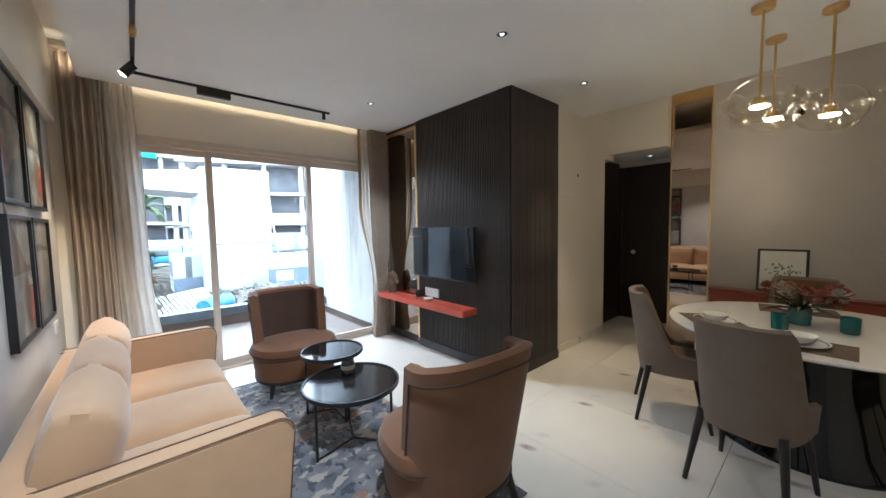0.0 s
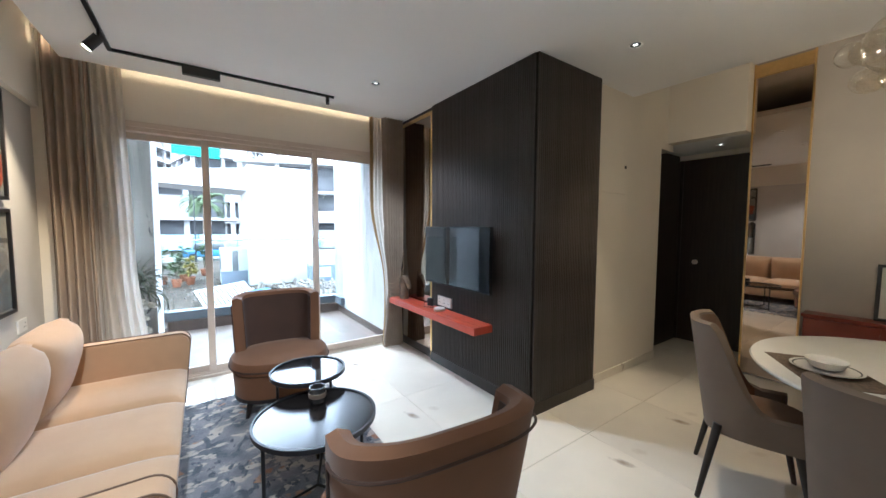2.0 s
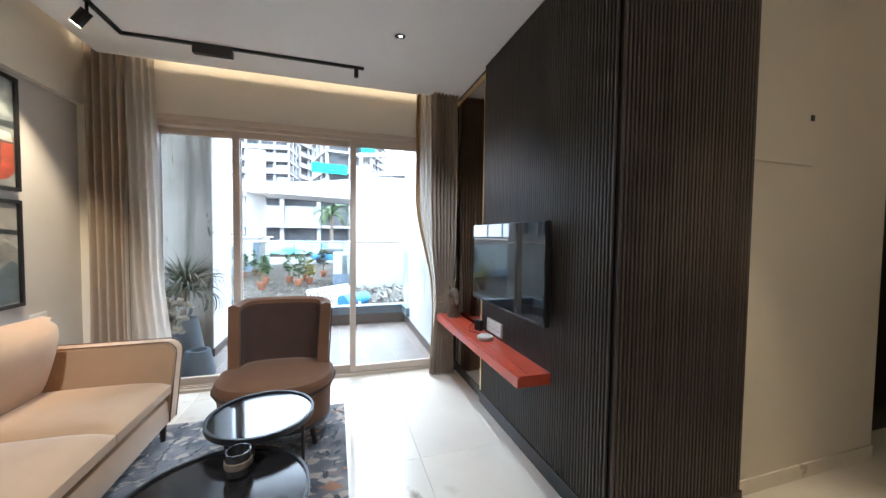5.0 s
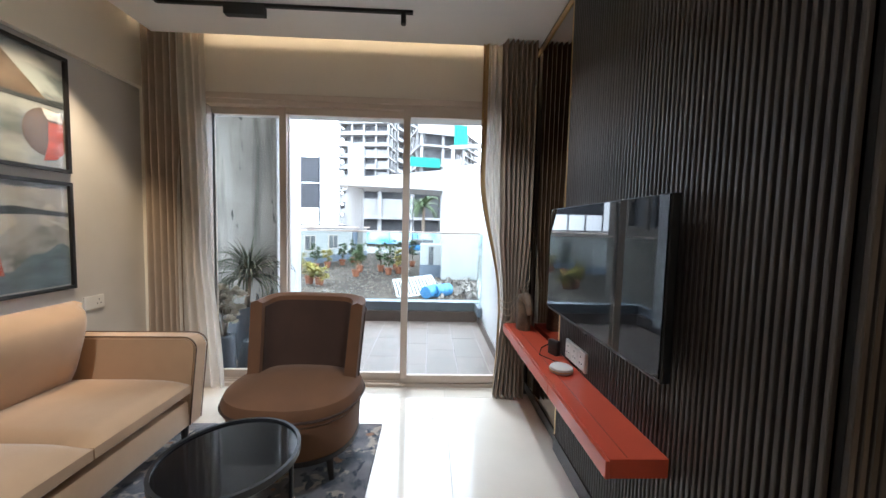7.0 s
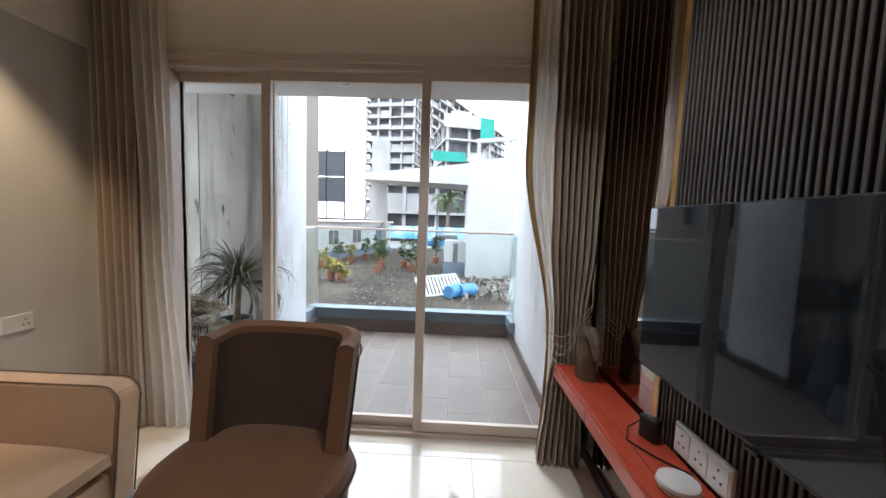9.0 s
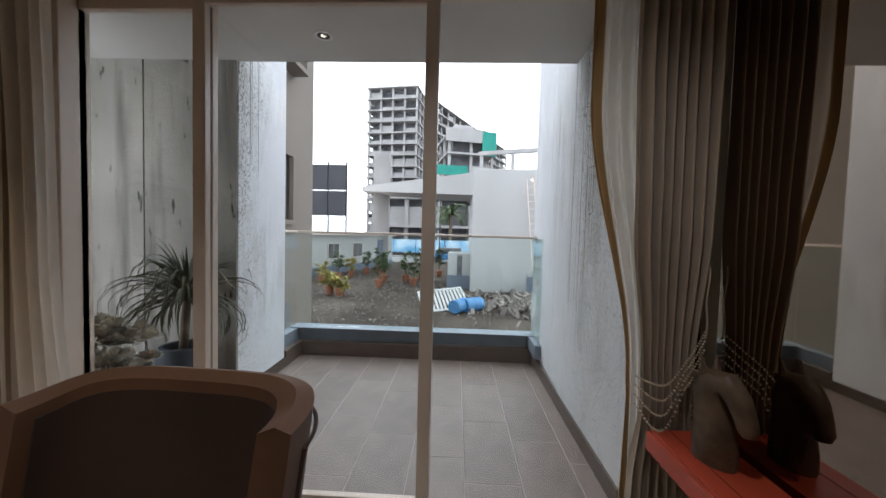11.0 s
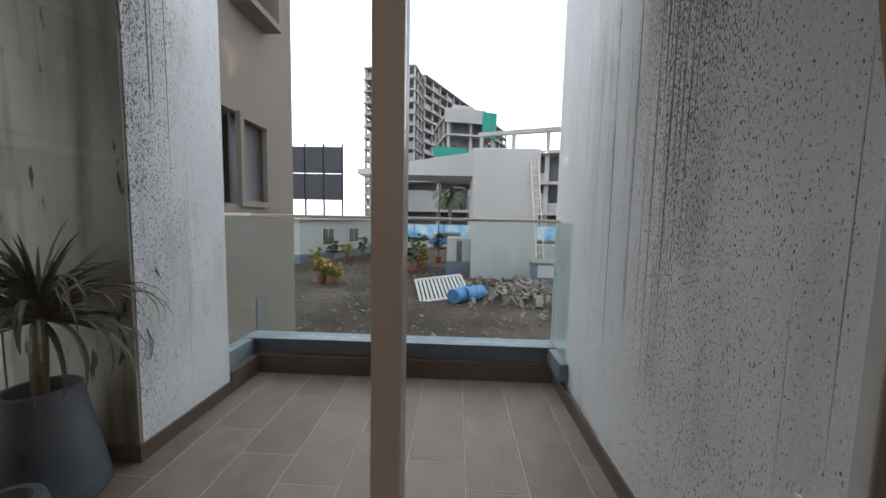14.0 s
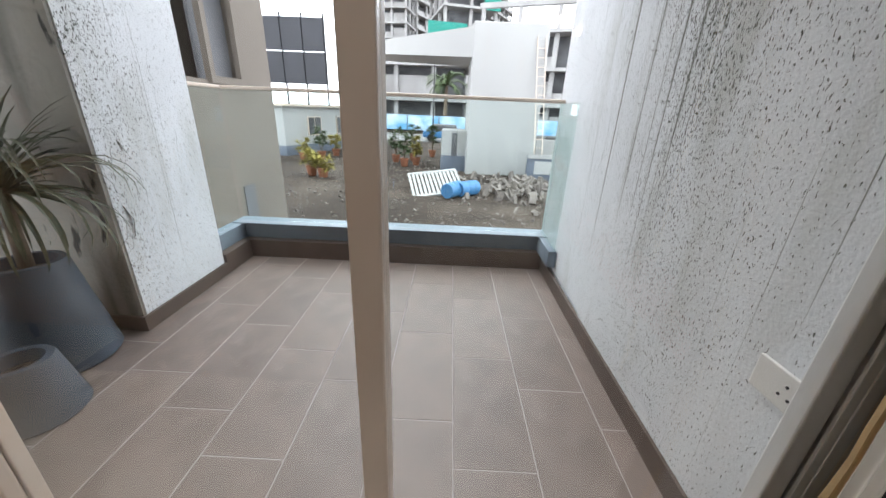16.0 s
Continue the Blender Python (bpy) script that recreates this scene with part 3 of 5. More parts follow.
def cushion(w, d, h, crown=0.03, n=18):
    """A soft cushion centred on the origin: width x, depth y, height z."""
    def prof(s):
        return max(0.0, 1 - abs(2 * s - 1) ** 3.4) ** 0.6
    bm = bmesh.new()
    top = [[bm.verts.new(((i / n - 0.5) * w, (j / n - 0.5) * d, h / 2 * (0.42 + 0.58 * (prof(i / n) * prof(j / n)) ** 0.5) + crown * prof(i / n) * prof(j / n) - crown)) for j in range(n + 1)] for i in range(n + 1)]
    bot = [[bm.verts.new(((i / n - 0.5) * w, (j / n - 0.5) * d, -h / 2 * (0.42 + 0.58 * (prof(i / n) * prof(j / n)) ** 0.5))) for j in range(n + 1)] for i in range(n + 1)]
    for g in (top, bot):
        for i in range(n):
            for j in range(n):
                bm.faces.new((g[i][j], g[i + 1][j], g[i + 1][j + 1], g[i][j + 1]))
    for i in range(n):
        for a, b in (((i, 0), (i + 1, 0)), ((i, n), (i + 1, n)), ((0, i), (0, i + 1)), ((n, i), (n, i + 1))):
            bm.faces.new((top[a[0]][a[1]], top[b[0]][b[1]], bot[b[0]][b[1]], bot[a[0]][a[1]]))
    return bm


def sofa():
    s = thing("sofa", pose(0, 0, 0), "beige three-seat cloth sofa with dark piping against the wall", "sofa")
    y0, y1 = -2.68, -0.72
    part("base", slab(0.10, 0.88, y0 + 0.05, y1 - 0.05, 0.13, 0.29, 0.02), M_SOFA, s, smooth=True)
    part("back_frame", slab(0.06, 0.20, y0 + 0.03, y1 - 0.03, 0.13, 0.66, 0.03, 3), M_SOFA, s, smooth=True)
    for ya, yb in ((y0, y0 + 0.105), (y1 - 0.105, y1)):
        bm = bmesh.new()
        prof = [(0.06, 0.13), (0.885, 0.13)] + [(0.93 - 0.07 + 0.07 * math.cos(t), 0.59 + 0.07 * math.sin(t)) for t in [math.pi / 2 * k / 6 for k in range(7)]] + [(0.06, 0.655)]
        f = bm.faces.new([bm.verts.new((x, ya, z)) for x, z in prof])
        ex = bmesh.ops.extrude_face_region(bm, geom=[f])
        bmesh.ops.translate(bm, verts=[v for v in ex["geom"] if isinstance(v, bmesh.types.BMVert)], vec=(0, yb - ya, 0))
        bmesh.ops.bevel(bm, geom=bm.edges[:], offset=0.012, segments=2, affect="EDGES")
        a = part("arm", bm, M_SOFA, s, smooth=True)
        for yy in (ya + 0.004, yb - 0.004):
            part("piping", tube([(0.06, yy, 0.656)] + [(x + (0.002 if x > 0.5 else 0), yy, z + 0.002) for x, z in prof[2:-1]][::-1] + [(0.886, yy, 0.14)], 0.0032, 6), M_PIPE, a, "dark brown piping", True)
    w = (y1 - y0 - 0.23) / 3
    for i in range(3):
        yc = y0 + 0.115 + w * (i + 0.5)
        part("seat_cushion", cushion(0.72, w - 0.006, 0.16, 0.02), M_SOFA, s, smooth=True, at=pose(0.545, yc, 0.375))
        part("back_cushion", cushion(0.48, w + 0.01, 0.25, 0.06), M_SOFA, s, smooth=True, at=pose(0.265, yc, 0.62, 0, 105, 0))
    for x, y in ((0.14, y0 + 0.08), (0.14, y1 - 0.08), (0.84, y0 + 0.08), (0.84, y1 - 0.08)):
        part("leg", rod(bmesh.new(), (x, y, 0.135), (x, y, 0.0), 0.022, 0.014, 10), M_LEG, s)


sofa()

# rug: blotched blue-grey, beige and rust pile
M_RUG = mat("patterned_rug_pile", (0.26, 0.245, 0.25), 0.95, scale=7, color2=(0.055, 0.065, 0.09), bump=0.6, bscale=500, sheen=0.3, detail=5)
layer(M_RUG, (0.48, 0.41, 0.34), 9.0, 0.545, 0.58, stretch=(1, 1.7, 1), detail=5)
layer(M_RUG, (0.035, 0.045, 0.07), 12.0, 0.575, 0.60, stretch=(1.6, 1, 1), detail=4)
layer(M_RUG, (0.36, 0.17, 0.08), 5.0, 0.63, 0.66, stretch=(1, 1.4, 1), detail=6)
solo("rug", slab(0.55, 1.97, -3.14, -0.58, 0.0, 0.012, 0.004, 1), M_RUG, "blue-grey and beige blotched rug on marble", "rug")


def nest_table(x, y, r, z, label, top_mat, wide):
    t = thing("side_table", pose(x, y, 0.012, 0, 0, wide), label, "table", "nesting coffee tables")
    part("tabletop", lathe([(0, z - 0.03), (r - 0.006, z - 0.03), (r, z - 0.024), (r, z), (r - 0.012, z), (r - 0.012, z - 0.012), (0, z - 0.012)], 56), M_BLACK, t, smooth=True)
    part("top_inlay", lathe([(0, z - 0.011), (r - 0.0125, z - 0.011), (r - 0.0125, z - 0.008), (0, z - 0.008)], 56), top_mat, t, "glossy dark glass inlay")
    for k in range(3):
        a = radians(30 + 120 * k)
        px, py = 0.86 * r * math.cos(a), 0.86 * r * math.sin(a)
        part("leg", rod(bmesh.new(), (px, py, 0), (px, py, z - 0.03), 0.009, seg=10), M_BLACK, t)
        part("stretcher", rod(bmesh.new(), (0, 0, 0.02), (px, py, 0.009), 0.007, seg=8), M_BLACK, t)


nest_table(1.57, -1.62, 0.232, 0.50, "small round black side table with mirror-dark glass top", M_GLOSSBLACK, 0)
M_DARKTOP = mat("dark_oak_top", (0.020, 0.017, 0.016), 0.14, var=0.3, scale=10, stretch=(8, 0.6, 1), bump=0.04, bscale=30, spec=0.6)
nest_table(1.50, -2.07, 0.315, 0.42, "larger low round black coffee table on the rug", M_DARKTOP, 40)
cup = thing("candle_glass", pose(1.545, -1.93, 0.424), "dark ribbed glass candle holder on the low table", "candle holder")
bm = lathe([(0.028, 0.0), (0.043, 0.008), (0.048, 0.05), (0.044, 0.095), (0.040, 0.095), (0.043, 0.05), (0.036, 0.015), (0.0, 0.012)], 24)
M_SMOKE = mat("smoky_glass", (0.05, 0.045, 0.042), 0.12, var=0.3, scale=30, bump=0.3, bscale=40, spec=0.7)
part("glass", bm, M_SMOKE, cup, smooth=True)
part("band", lathe([(0.0455, 0.035), (0.0495, 0.04), (0.0495, 0.062), (0.0455, 0.066)], 24, ring=True), M_TAUPE, cup, "pale patterned band")

# TV, shelf and what stands on it
tv = thing("television", pose(0, 0, 0), "black flat television on the ribbed wall", "television")
part("casing", slab(2.955, 2.985, -1.845, -0.85, 0.875, 1.445, 0.004), M_BLACK, tv)
part("screen", slab(2.950, 2.956, -1.840, -0.855, 0.890, 1.440), M_SCREEN, tv, "glossy black screen")
part("wall_bracket", slab(2.985, 3.034, -1.55, -1.15, 1.0, 1.3), M_BLACK, tv)
part("chin_sensor", slab(2.947, 2.957, -1.36, -1.33, 0.868, 0.876), M_BLACK, tv)
sh = thing("wall_shelf", pose(0, 0, 0), "red lacquered floating wall shelf with drawers", "shelf")
part("carcass", slab(2.842, 3.032, -1.80, -0.25, 0.548, 0.612, 0.002), M_RED, sh)
for a, b in ((-1.80, -1.26), (-1.257, -0.71), (-0.707, -0.25)):
    part("drawer_front", slab(2.828, 2.842, a, b, 0.546, 0.606, 0.0025), M_RED, sh)
part("groove", slab(2.90, 2.903, -1.79, -0.26, 0.611, 0.6135), M_MAHOG, sh)

M_HORSE = mat("aged_bronze_wood", (0.17, 0.11, 0.065), 0.5, var=0.3, scale=14, bump=0.3, bscale=50)


def horse_head():
    """A carved horse head: neck rising from a block, bowed muzzle and ears, as one mesh."""
    bm = bmesh.new()
    prev = None
    spine = [(0.0, 0.0, 0.060, 0.046), (0.0, 0.05, 0.060, 0.046), (0.004, 0.10, 0.054, 0.042), (0.012, 0.15, 0.050, 0.038), (0.02, 0.19, 0.048, 0.036), (0.005, 0.225, 0.042, 0.034),
             (-0.03, 0.235, 0.036, 0.031), (-0.06, 0.205, 0.031, 0.028), (-0.08, 0.165, 0.026, 0.024), (-0.09, 0.135, 0.024, 0.022), (-0.093, 0.12, 0.014, 0.014)]
    n = 14
    for i, (y, z, a, b) in enumerate(spine):
        p0, p1 = spine[max(i - 1, 0)], spine[min(i + 1, len(spine) - 1)]
        d = Vector((0, p1[0] - p0[0], p1[1] - p0[1])).normalized()
        side = Vector((1, 0, 0)).cross(d)
        ring = [bm.verts.new(Vector((0, y, z)) + side * (a * math.cos(2 * math.pi * k / n)) + Vector((b * math.sin(2 * math.pi * k / n), 0, 0))) for k in range(n)]
        if prev:
            for k in range(n):
                bm.faces.new((prev[k], prev[(k + 1) % n], ring[(k + 1) % n], ring[k]))
        else:
            bm.faces.new(ring)
        prev = ring
    bm.faces.new(prev)
    for sx in (-1, 1):
        rod(bm, (0.018 * sx, 0.022, 0.245), (0.024 * sx, 0.03, 0.295), 0.012, 0.002, 8)
    for k in range(6):
        box(bm, -0.007, 0.007, 0.042 + 0.004 * (k % 2), 0.078, 0.06 + 0.03 * k, 0.085 + 0.03 * k, 0.003, 1)
    return bm


solo("horse_head_statue", horse_head(), M_HORSE, "brown carved horse head statue on the red shelf", "statue", smooth=True, at=pose(2.94, -0.40, 0.6125, 0, 0, 10) @ Matrix.Diagonal((1.05, 1.05, 1.0, 1)))
hub = thing("wifi_puck", pose(2.935, -1.14, 0.6125), "small white round router on the red shelf", "router")
part("body", lathe([(0.04, 0), (0.055, 0.004), (0.058, 0.015), (0.055, 0.028), (0.045, 0.034), (0, 0.036)], 32), M_PLASTIC, hub, smooth=True)
part("rim", lathe([(0.0585, 0.012), (0.0595, 0.015), (0.0585, 0.018)], 32, ring=True), M_GOLD, hub)
bx = thing("set_top_box", pose(2.985, -0.90, 0.6125, 0, 0, 25), "small black upright media box with cables", "media box")
part("body", slab(-0.018, 0.018, -0.035, 0.035, 0, 0.085, 0.008, 3), M_BLACK, bx, smooth=True)
part("cable", tube([(0, 0.03, 0.06), (-0.05, 0.05, 0.03), (-0.09, 0.02, 0.006), (-0.08, -0.08, 0.005), (-0.05, -0.18, 0.006)], 0.003, 6), M_BLACK, bx, smooth=True)
sock = thing("socket_plate", pose(0, 0, 0), "white switch and socket plate on the ribbed panel", "socket")
part("plate", slab(3.018, 3.034, -1.22, -0.98, 0.635, 0.735, 0.004), M_PLASTIC, sock)
for k in range(3):
    part("socket_face", slab(3.0155, 3.0185, -1.212 + 0.078 * k, -1.142 + 0.078 * k, 0.645, 0.725, 0.002), M_PLASTIC, sock)
    for dy, dz in ((0.0, 0.02), (-0.012, -0.012), (0.012, -0.012)):
        part("pin_hole", rod(bmesh.new(), (3.0145, -1.177 + 0.078 * k + dy, 0.685 + dz), (3.0165, -1.177 + 0.078 * k + dy, 0.685 + dz), 0.004, seg=8), M_BLACK, sock)
s2 = thing("socket_plate", pose(0, 0, 0), "white wall socket above the sofa arm", "socket")
part("plate", slab(0.0, 0.012, -0.50, -0.36, 0.72, 0.81, 0.004), M_PLASTIC, s2)
for dy, dz in ((0.0, 0.015), (-0.012, -0.012), (0.012, -0.012)):
    part("pin_hole", rod(bmesh.new(), (0.0115, -0.40 + dy, 0.765 + dz), (0.0135, -0.40 + dy, 0.765 + dz), 0.004, seg=8), M_BLACK, s2)

# curtains
def cloth(name, tint, see, back):
    m = mat(name, tint, 0.95, var=0.05, scale=10, bump=0.1, bscale=400)
    n, l = m.node_tree.nodes, m.node_tree.links
    b = n["Principled BSDF"]
    tl, tp, m1, m2 = n.new("ShaderNodeBsdfTranslucent"), n.new("ShaderNodeBsdfTransparent"), n.new("ShaderNodeMixShader"), n.new("ShaderNodeMixShader")
    tl.inputs[0].default_value = (*tint, 1)
    m1.inputs[0].default_value, m2.inputs[0].default_value = back, see
    l.new(b.outputs[0], m1.inputs[1])
    l.new(tl.outputs[0], m1.inputs[2])
    l.new(m1.outputs[0], m2.inputs[1])
    l.new(tp.outputs[0], m2.inputs[2])
    l.new(m2.outputs[0], n["Material Output"].inputs[0])
    return m


M_HEAVY = cloth("heavy_taupe_curtain", (0.38, 0.30, 0.23), 0.0, 0.07)
M_SHEER = cloth("sheer_cream_curtain", (0.86, 0.82, 0.76), 0.22, 0.6)
M_HEM = cloth("beige_curtain_border", (0.50, 0.35, 0.17), 0.0, 0.4)


def lerp_rows(rows, z):
    for (z0, *a), (z1, *b) in zip(rows, rows[1:]):
        if z0 >= z >= z1:
            k = (z0 - z) / (z0 - z1)
            k = k * k * (3 - 2 * k)
            return [p + (q - p) * k for p, q in zip(a, b)]
    return rows[-1][1:]


def drape(rows, folds, amp, y, nu, seed, u0=0.0, u1=1.0):
    """Hanging cloth: rows of (height, left, right, fold depth factor), top first."""
    def f(u, v):
        u = u0 + (u1 - u0) * u
        z = rows[0][0] + (rows[-1][0] - rows[0][0]) * v
        a, b, k = lerp_rows(rows, z)
        w = u + 0.012 * math.sin(5 * u + seed) + 0.006 * math.sin(9 * v + 12 * u + seed)
        fold = math.sin(2 * math.pi * folds * w + 0.5 * math.sin(2.3 * v + seed))
        return (a + (b - a) * u, y + amp * k * fold + 0.006 * math.sin(7 * u + 3 * v + seed), z)
    return sheet(f, nu, 44, 0.002)


c = thing("curtain", pose(0, 0, 0), "taupe full-length curtain bunched beside the sliding door", "curtain")
part("heavy_cloth", drape([(2.88, 0.075, 0.36, 1), (1.2, 0.09, 0.35, 1), (0.012, 0.08, 0.36, 1.1)], 5.5, 0.026, -0.085, 170, 1.0), M_HEAVY, c, smooth=True)
part("sheer_cloth", drape([(2.88, 0.26, 0.525, 1), (1.2, 0.28, 0.56, 1), (0.012, 0.28, 0.65, 1.2)], 5, 0.018, -0.07, 150, 2.0), M_SHEER, c, "sheer cream inner cloth", True)
part("curtain_rod", rod(bmesh.new(), (0.005, -0.07, 2.90), (3.02, -0.07, 2.90), 0.012), M_ALU, c)
c = thing("curtain", pose(0, 0, 0), "taupe tied-back curtain with sheer lining beside the mirror", "curtain")
heavy = [(2.694, 2.765, 3.026, 1), (1.9, 2.77, 3.026, 1), (1.3, 2.785, 3.022, 0.95), (0.80, 2.825, 2.99, 0.6), (0.70, 2.83, 2.99, 0.65), (0.4, 2.80, 3.0, 1.0), (0.012, 2.77, 3.01, 1.15)]
part("heavy_cloth", drape(heavy, 7, 0.036, -0.205, 190, 3.0), M_HEAVY, c, smooth=True)
sheer = [(2.694, 2.63, 2.83, 1), (1.75, 2.63, 2.83, 1), (0.74, 2.80, 2.88, 0.35), (0.70, 2.805, 2.88, 0.35), (0.4, 2.80, 2.89, 0.8), (0.012, 2.78, 2.90, 1.0)]
part("sheer_cloth", drape(sheer, 4, 0.014, -0.15, 110, 4.0, 0.2, 1.0), M_SHEER, c, "sheer cream inner cloth", True)
part("sheer_border", drape(sheer, 4, 0.014, -0.15, 16, 4.0, 0.0, 0.2), M_HEM, c, "beige border of the sheer", True)
M_BEAD = mat("pearl_beads", (0.62, 0.50, 0.36), 0.25, var=0.1, bump=0, spec=0.7)
bead = mesh_of(lathe([(0, -0.0042), (0.003, -0.003), (0.0042, 0), (0.003, 0.003), (0, 0.0042)], 8), "bead", M_BEAD, True)
tie = thing("curtain_tieback", pose(0, 0, 0), "beaded pearl tieback looped round the curtain", "tieback")
for row in range(4):
    for i in range(34):
        k = i / 33
        o = new("bead", bead)
        o.parent = tie
        x = 2.775 + 0.245 * k
        o.matrix_basis = pose(x, -0.275 - 0.03 * math.sin(math.pi * k) + 0.05 * k, 0.80 - 0.03 * row + 0.24 * max(0, k - 0.35) ** 1.3 - (0.025 + 0.02 * row) * math.sin(math.pi * min(1, k * 1.6)))
for i in range(30):
    k = i / 29
    o = new("bead", bead)
    o.parent = tie
    o.matrix_basis = pose(3.022, -0.225 - 0.005 * math.sin(9 * k), 0.92 + 0.24 * k)

# pictures over the sofa
M_FRAME = mat("black_picture_frame", (0.012, 0.011, 0.011), 0.35, var=0.1, bump=0.02)
def painting(name, cols, stretch, scale):
    m = mat(name, cols[0], 0.55, color2=cols[1], scale=scale, stretch=stretch, bump=0.03, detail=7)
    layer(m, cols[2], scale * 1.3, 0.50, 0.56, stretch=stretch, detail=6)
    layer(m, cols[3], scale * 0.9, 0.60, 0.63, stretch=(1, 1.2, 1.5), detail=2)
    return m
ART = [painting("abstract_dusk_art", ((0.45, 0.42, 0.38), (0.10, 0.11, 0.10), (0.30, 0.29, 0.27), (0.40, 0.36, 0.31)), (1, 1.3, 2.1), 2.4),
       painting("abstract_shore_art", ((0.42, 0.43, 0.42), (0.07, 0.09, 0.10), (0.24, 0.27, 0.27), (0.33, 0.34, 0.33)), (1, 1.1, 2.6), 2.2)]
M_INK = [mat("art_%s" % n, c, 0.6, var=0.25, scale=9, bump=0.03, stretch=(1, 1, 2)) for n, c in (("umber", (0.13, 0.095, 0.07)), ("slate", (0.045, 0.055, 0.065)), ("red", (0.50, 0.09, 0.045)), ("chalk", (0.62, 0.59, 0.54)), ("teal", (0.13, 0.17, 0.19)))]


def art_shapes(kind):
    """Soft hills, a dark shoreline and one red field, as flat painted areas (across from the near edge, up)."""
    hill = [(k / 16, 0.30 + 0.10 * math.sin(0.9 + 5 * k / 16) + 0.03 * math.sin(17 * k / 16)) for k in range(17)]
    if kind:
        return [(0, M_INK[0], [(1, 0.56)] + [(0.2 + 0.05 * k, 0.60 + 0.035 * k) for k in range(17)][::1] + [(1, 0.58)]),
                (1, M_INK[1], [(0, 0.62), (0, 0.55), (1, 0.54), (1, 0.60), (0.5, 0.585)]),
                (2, M_INK[0], [(0.2 + 0.28 * math.cos(t), 0.30 + 0.22 * math.sin(t)) for t in [6.283 * k / 22 for k in range(22)]]),
                (3, M_INK[2], [(0.02, 0.40), (0.02, 0.13), (0.12, 0.06), (0.26, 0.04), (0.2, 0.2), (0.19, 0.40)]),
                (4, M_INK[3], [(0.02, 0.42), (0.2, 0.42), (0.27, 0.52), (0.06, 0.50)])]
    return [(0, M_INK[4], [(0, 0)] + hill + [(1, 0)]), (1, M_INK[1], [(0, 0.74), (0.3, 0.76), (0.6, 0.79), (1, 0.75), (1, 0.70), (0.4, 0.715), (0, 0.69)]),
            (2, M_INK[3], [(0.25, 0.66), (0.0, 0.55), (0.0, 0.62)]), (3, M_INK[2], [(0.72, 0.16), (0.95, 0.18), (1.0, 0.46), (0.78, 0.48)])]


for i, (ya, yb) in enumerate(((-1.085, -0.56), (-1.645, -1.12))):
    for j, (za, zb) in enumerate(((0.885, 1.545), (1.60, 2.29))):
        p = thing("framed_picture", pose(0, 0, 0), "black-framed abstract grey and red painting on the wall", "picture", "pictures over the sofa")
        bm = slab(0.001, 0.032, ya, yb, za, za + 0.022, 0.002)
        box(bm, 0.001, 0.032, ya, yb, zb - 0.022, zb, 0.002)
        box(bm, 0.001, 0.032, ya, ya + 0.022, za + 0.022, zb - 0.022, 0.002)
        box(bm, 0.001, 0.032, yb - 0.022, yb, za + 0.022, zb - 0.022, 0.002)
        part("picture_frame", bm, M_FRAME, p)
        part("canvas", slab(0.004, 0.016, ya + 0.02, yb - 0.02, za + 0.02, zb - 0.02), ART[(i + j) % 2], p, "abstract landscape in grey, black and red")
        yr, zm, hh = yb - 0.024, (za + zb) / 2, zb - za
        for nm, mt, pts in art_shapes((i + j) % 2):
            bm = bmesh.new()
            bm.faces.new([bm.verts.new((0.0165 + 0.0008 * nm, yr - 0.47 * p, za + 0.03 + (hh - 0.06) * q)) for p, q in pts])
            part("painted_shape", bm, mt, p)
        g = part("glazing", slab(0.021, 0.024, ya + 0.02, yb - 0.02, za + 0.02, zb - 0.02), M_GLASS, p)
        g.visible_shadow = False

# ceiling fixtures
def downlight(x, y, z, r=0.045):
    d = thing("downlight", pose(x, y, z), "round recessed ceiling downlight with dark reflector", "downlight", "ceiling downlights")
    part("trim_ring", lathe([(r * 0.78, -0.002), (r, -0.002), (r + 0.006, -0.006), (r * 0.98, -0.009), (r * 0.78, -0.005)], 28, ring=True), M_CEIL, d)
    part("reflector", lathe([(r * 0.78, -0.004), (r * 0.5, -0.0015), (0, -0.001)], 24), M_BLACK, d, "black reflector")
    part("led", lathe([(0, -0.004), (r * 0.36, -0.004), (r * 0.36, -0.002), (0, -0.002)], 16), M_LEDDIM, d, "warm led")


# the fourth body belongs to the added sofa lamp
for dx, dy, watts in DOWNLIGHTS_AND_FILLS[:4]:
    downlight(dx, dy, H)
downlight(5.75, -2.5, 2.36)
tr = thing("track_light", pose(0, 0, 0), "black magnetic track light with spots on the ceiling", "track light")
part("track", slab(0.515, 0.54, -1.95, -0.49, H - 0.018, H, 0.001), M_BLACK, tr)
part("track", slab(0.54, 2.12, -0.515, -0.49, H - 0.018, H, 0.001), M_BLACK, tr)
part("linear_lamp", slab(0.94, 1.19, -0.525, -0.48, H - 0.075, H - 0.018, 0.002), M_BLACK, tr)
sp = part("spot_head", rod(bmesh.new(), (0.53, -0.84, 2.63), (0.47, -0.83, 2.555), 0.03, seg=20), M_BLACK, tr, smooth=True)
part("spot_glow", rod(bmesh.new(), (0.47, -0.83, 2.555), (0.469, -0.83, 2.5535), 0.024, seg=20), M_LED, sp, "lit lens")
part("spot_stem", rod(bmesh.new(), (0.528, -0.84, 2.69), (0.528, -0.84, 2.62), 0.008), M_BLACK, tr)
part("spot_head", rod(bmesh.new(), (2.06, -0.503, 2.682), (2.06, -0.503, 2.615), 0.017, seg=16), M_BLACK, tr, smooth=True)
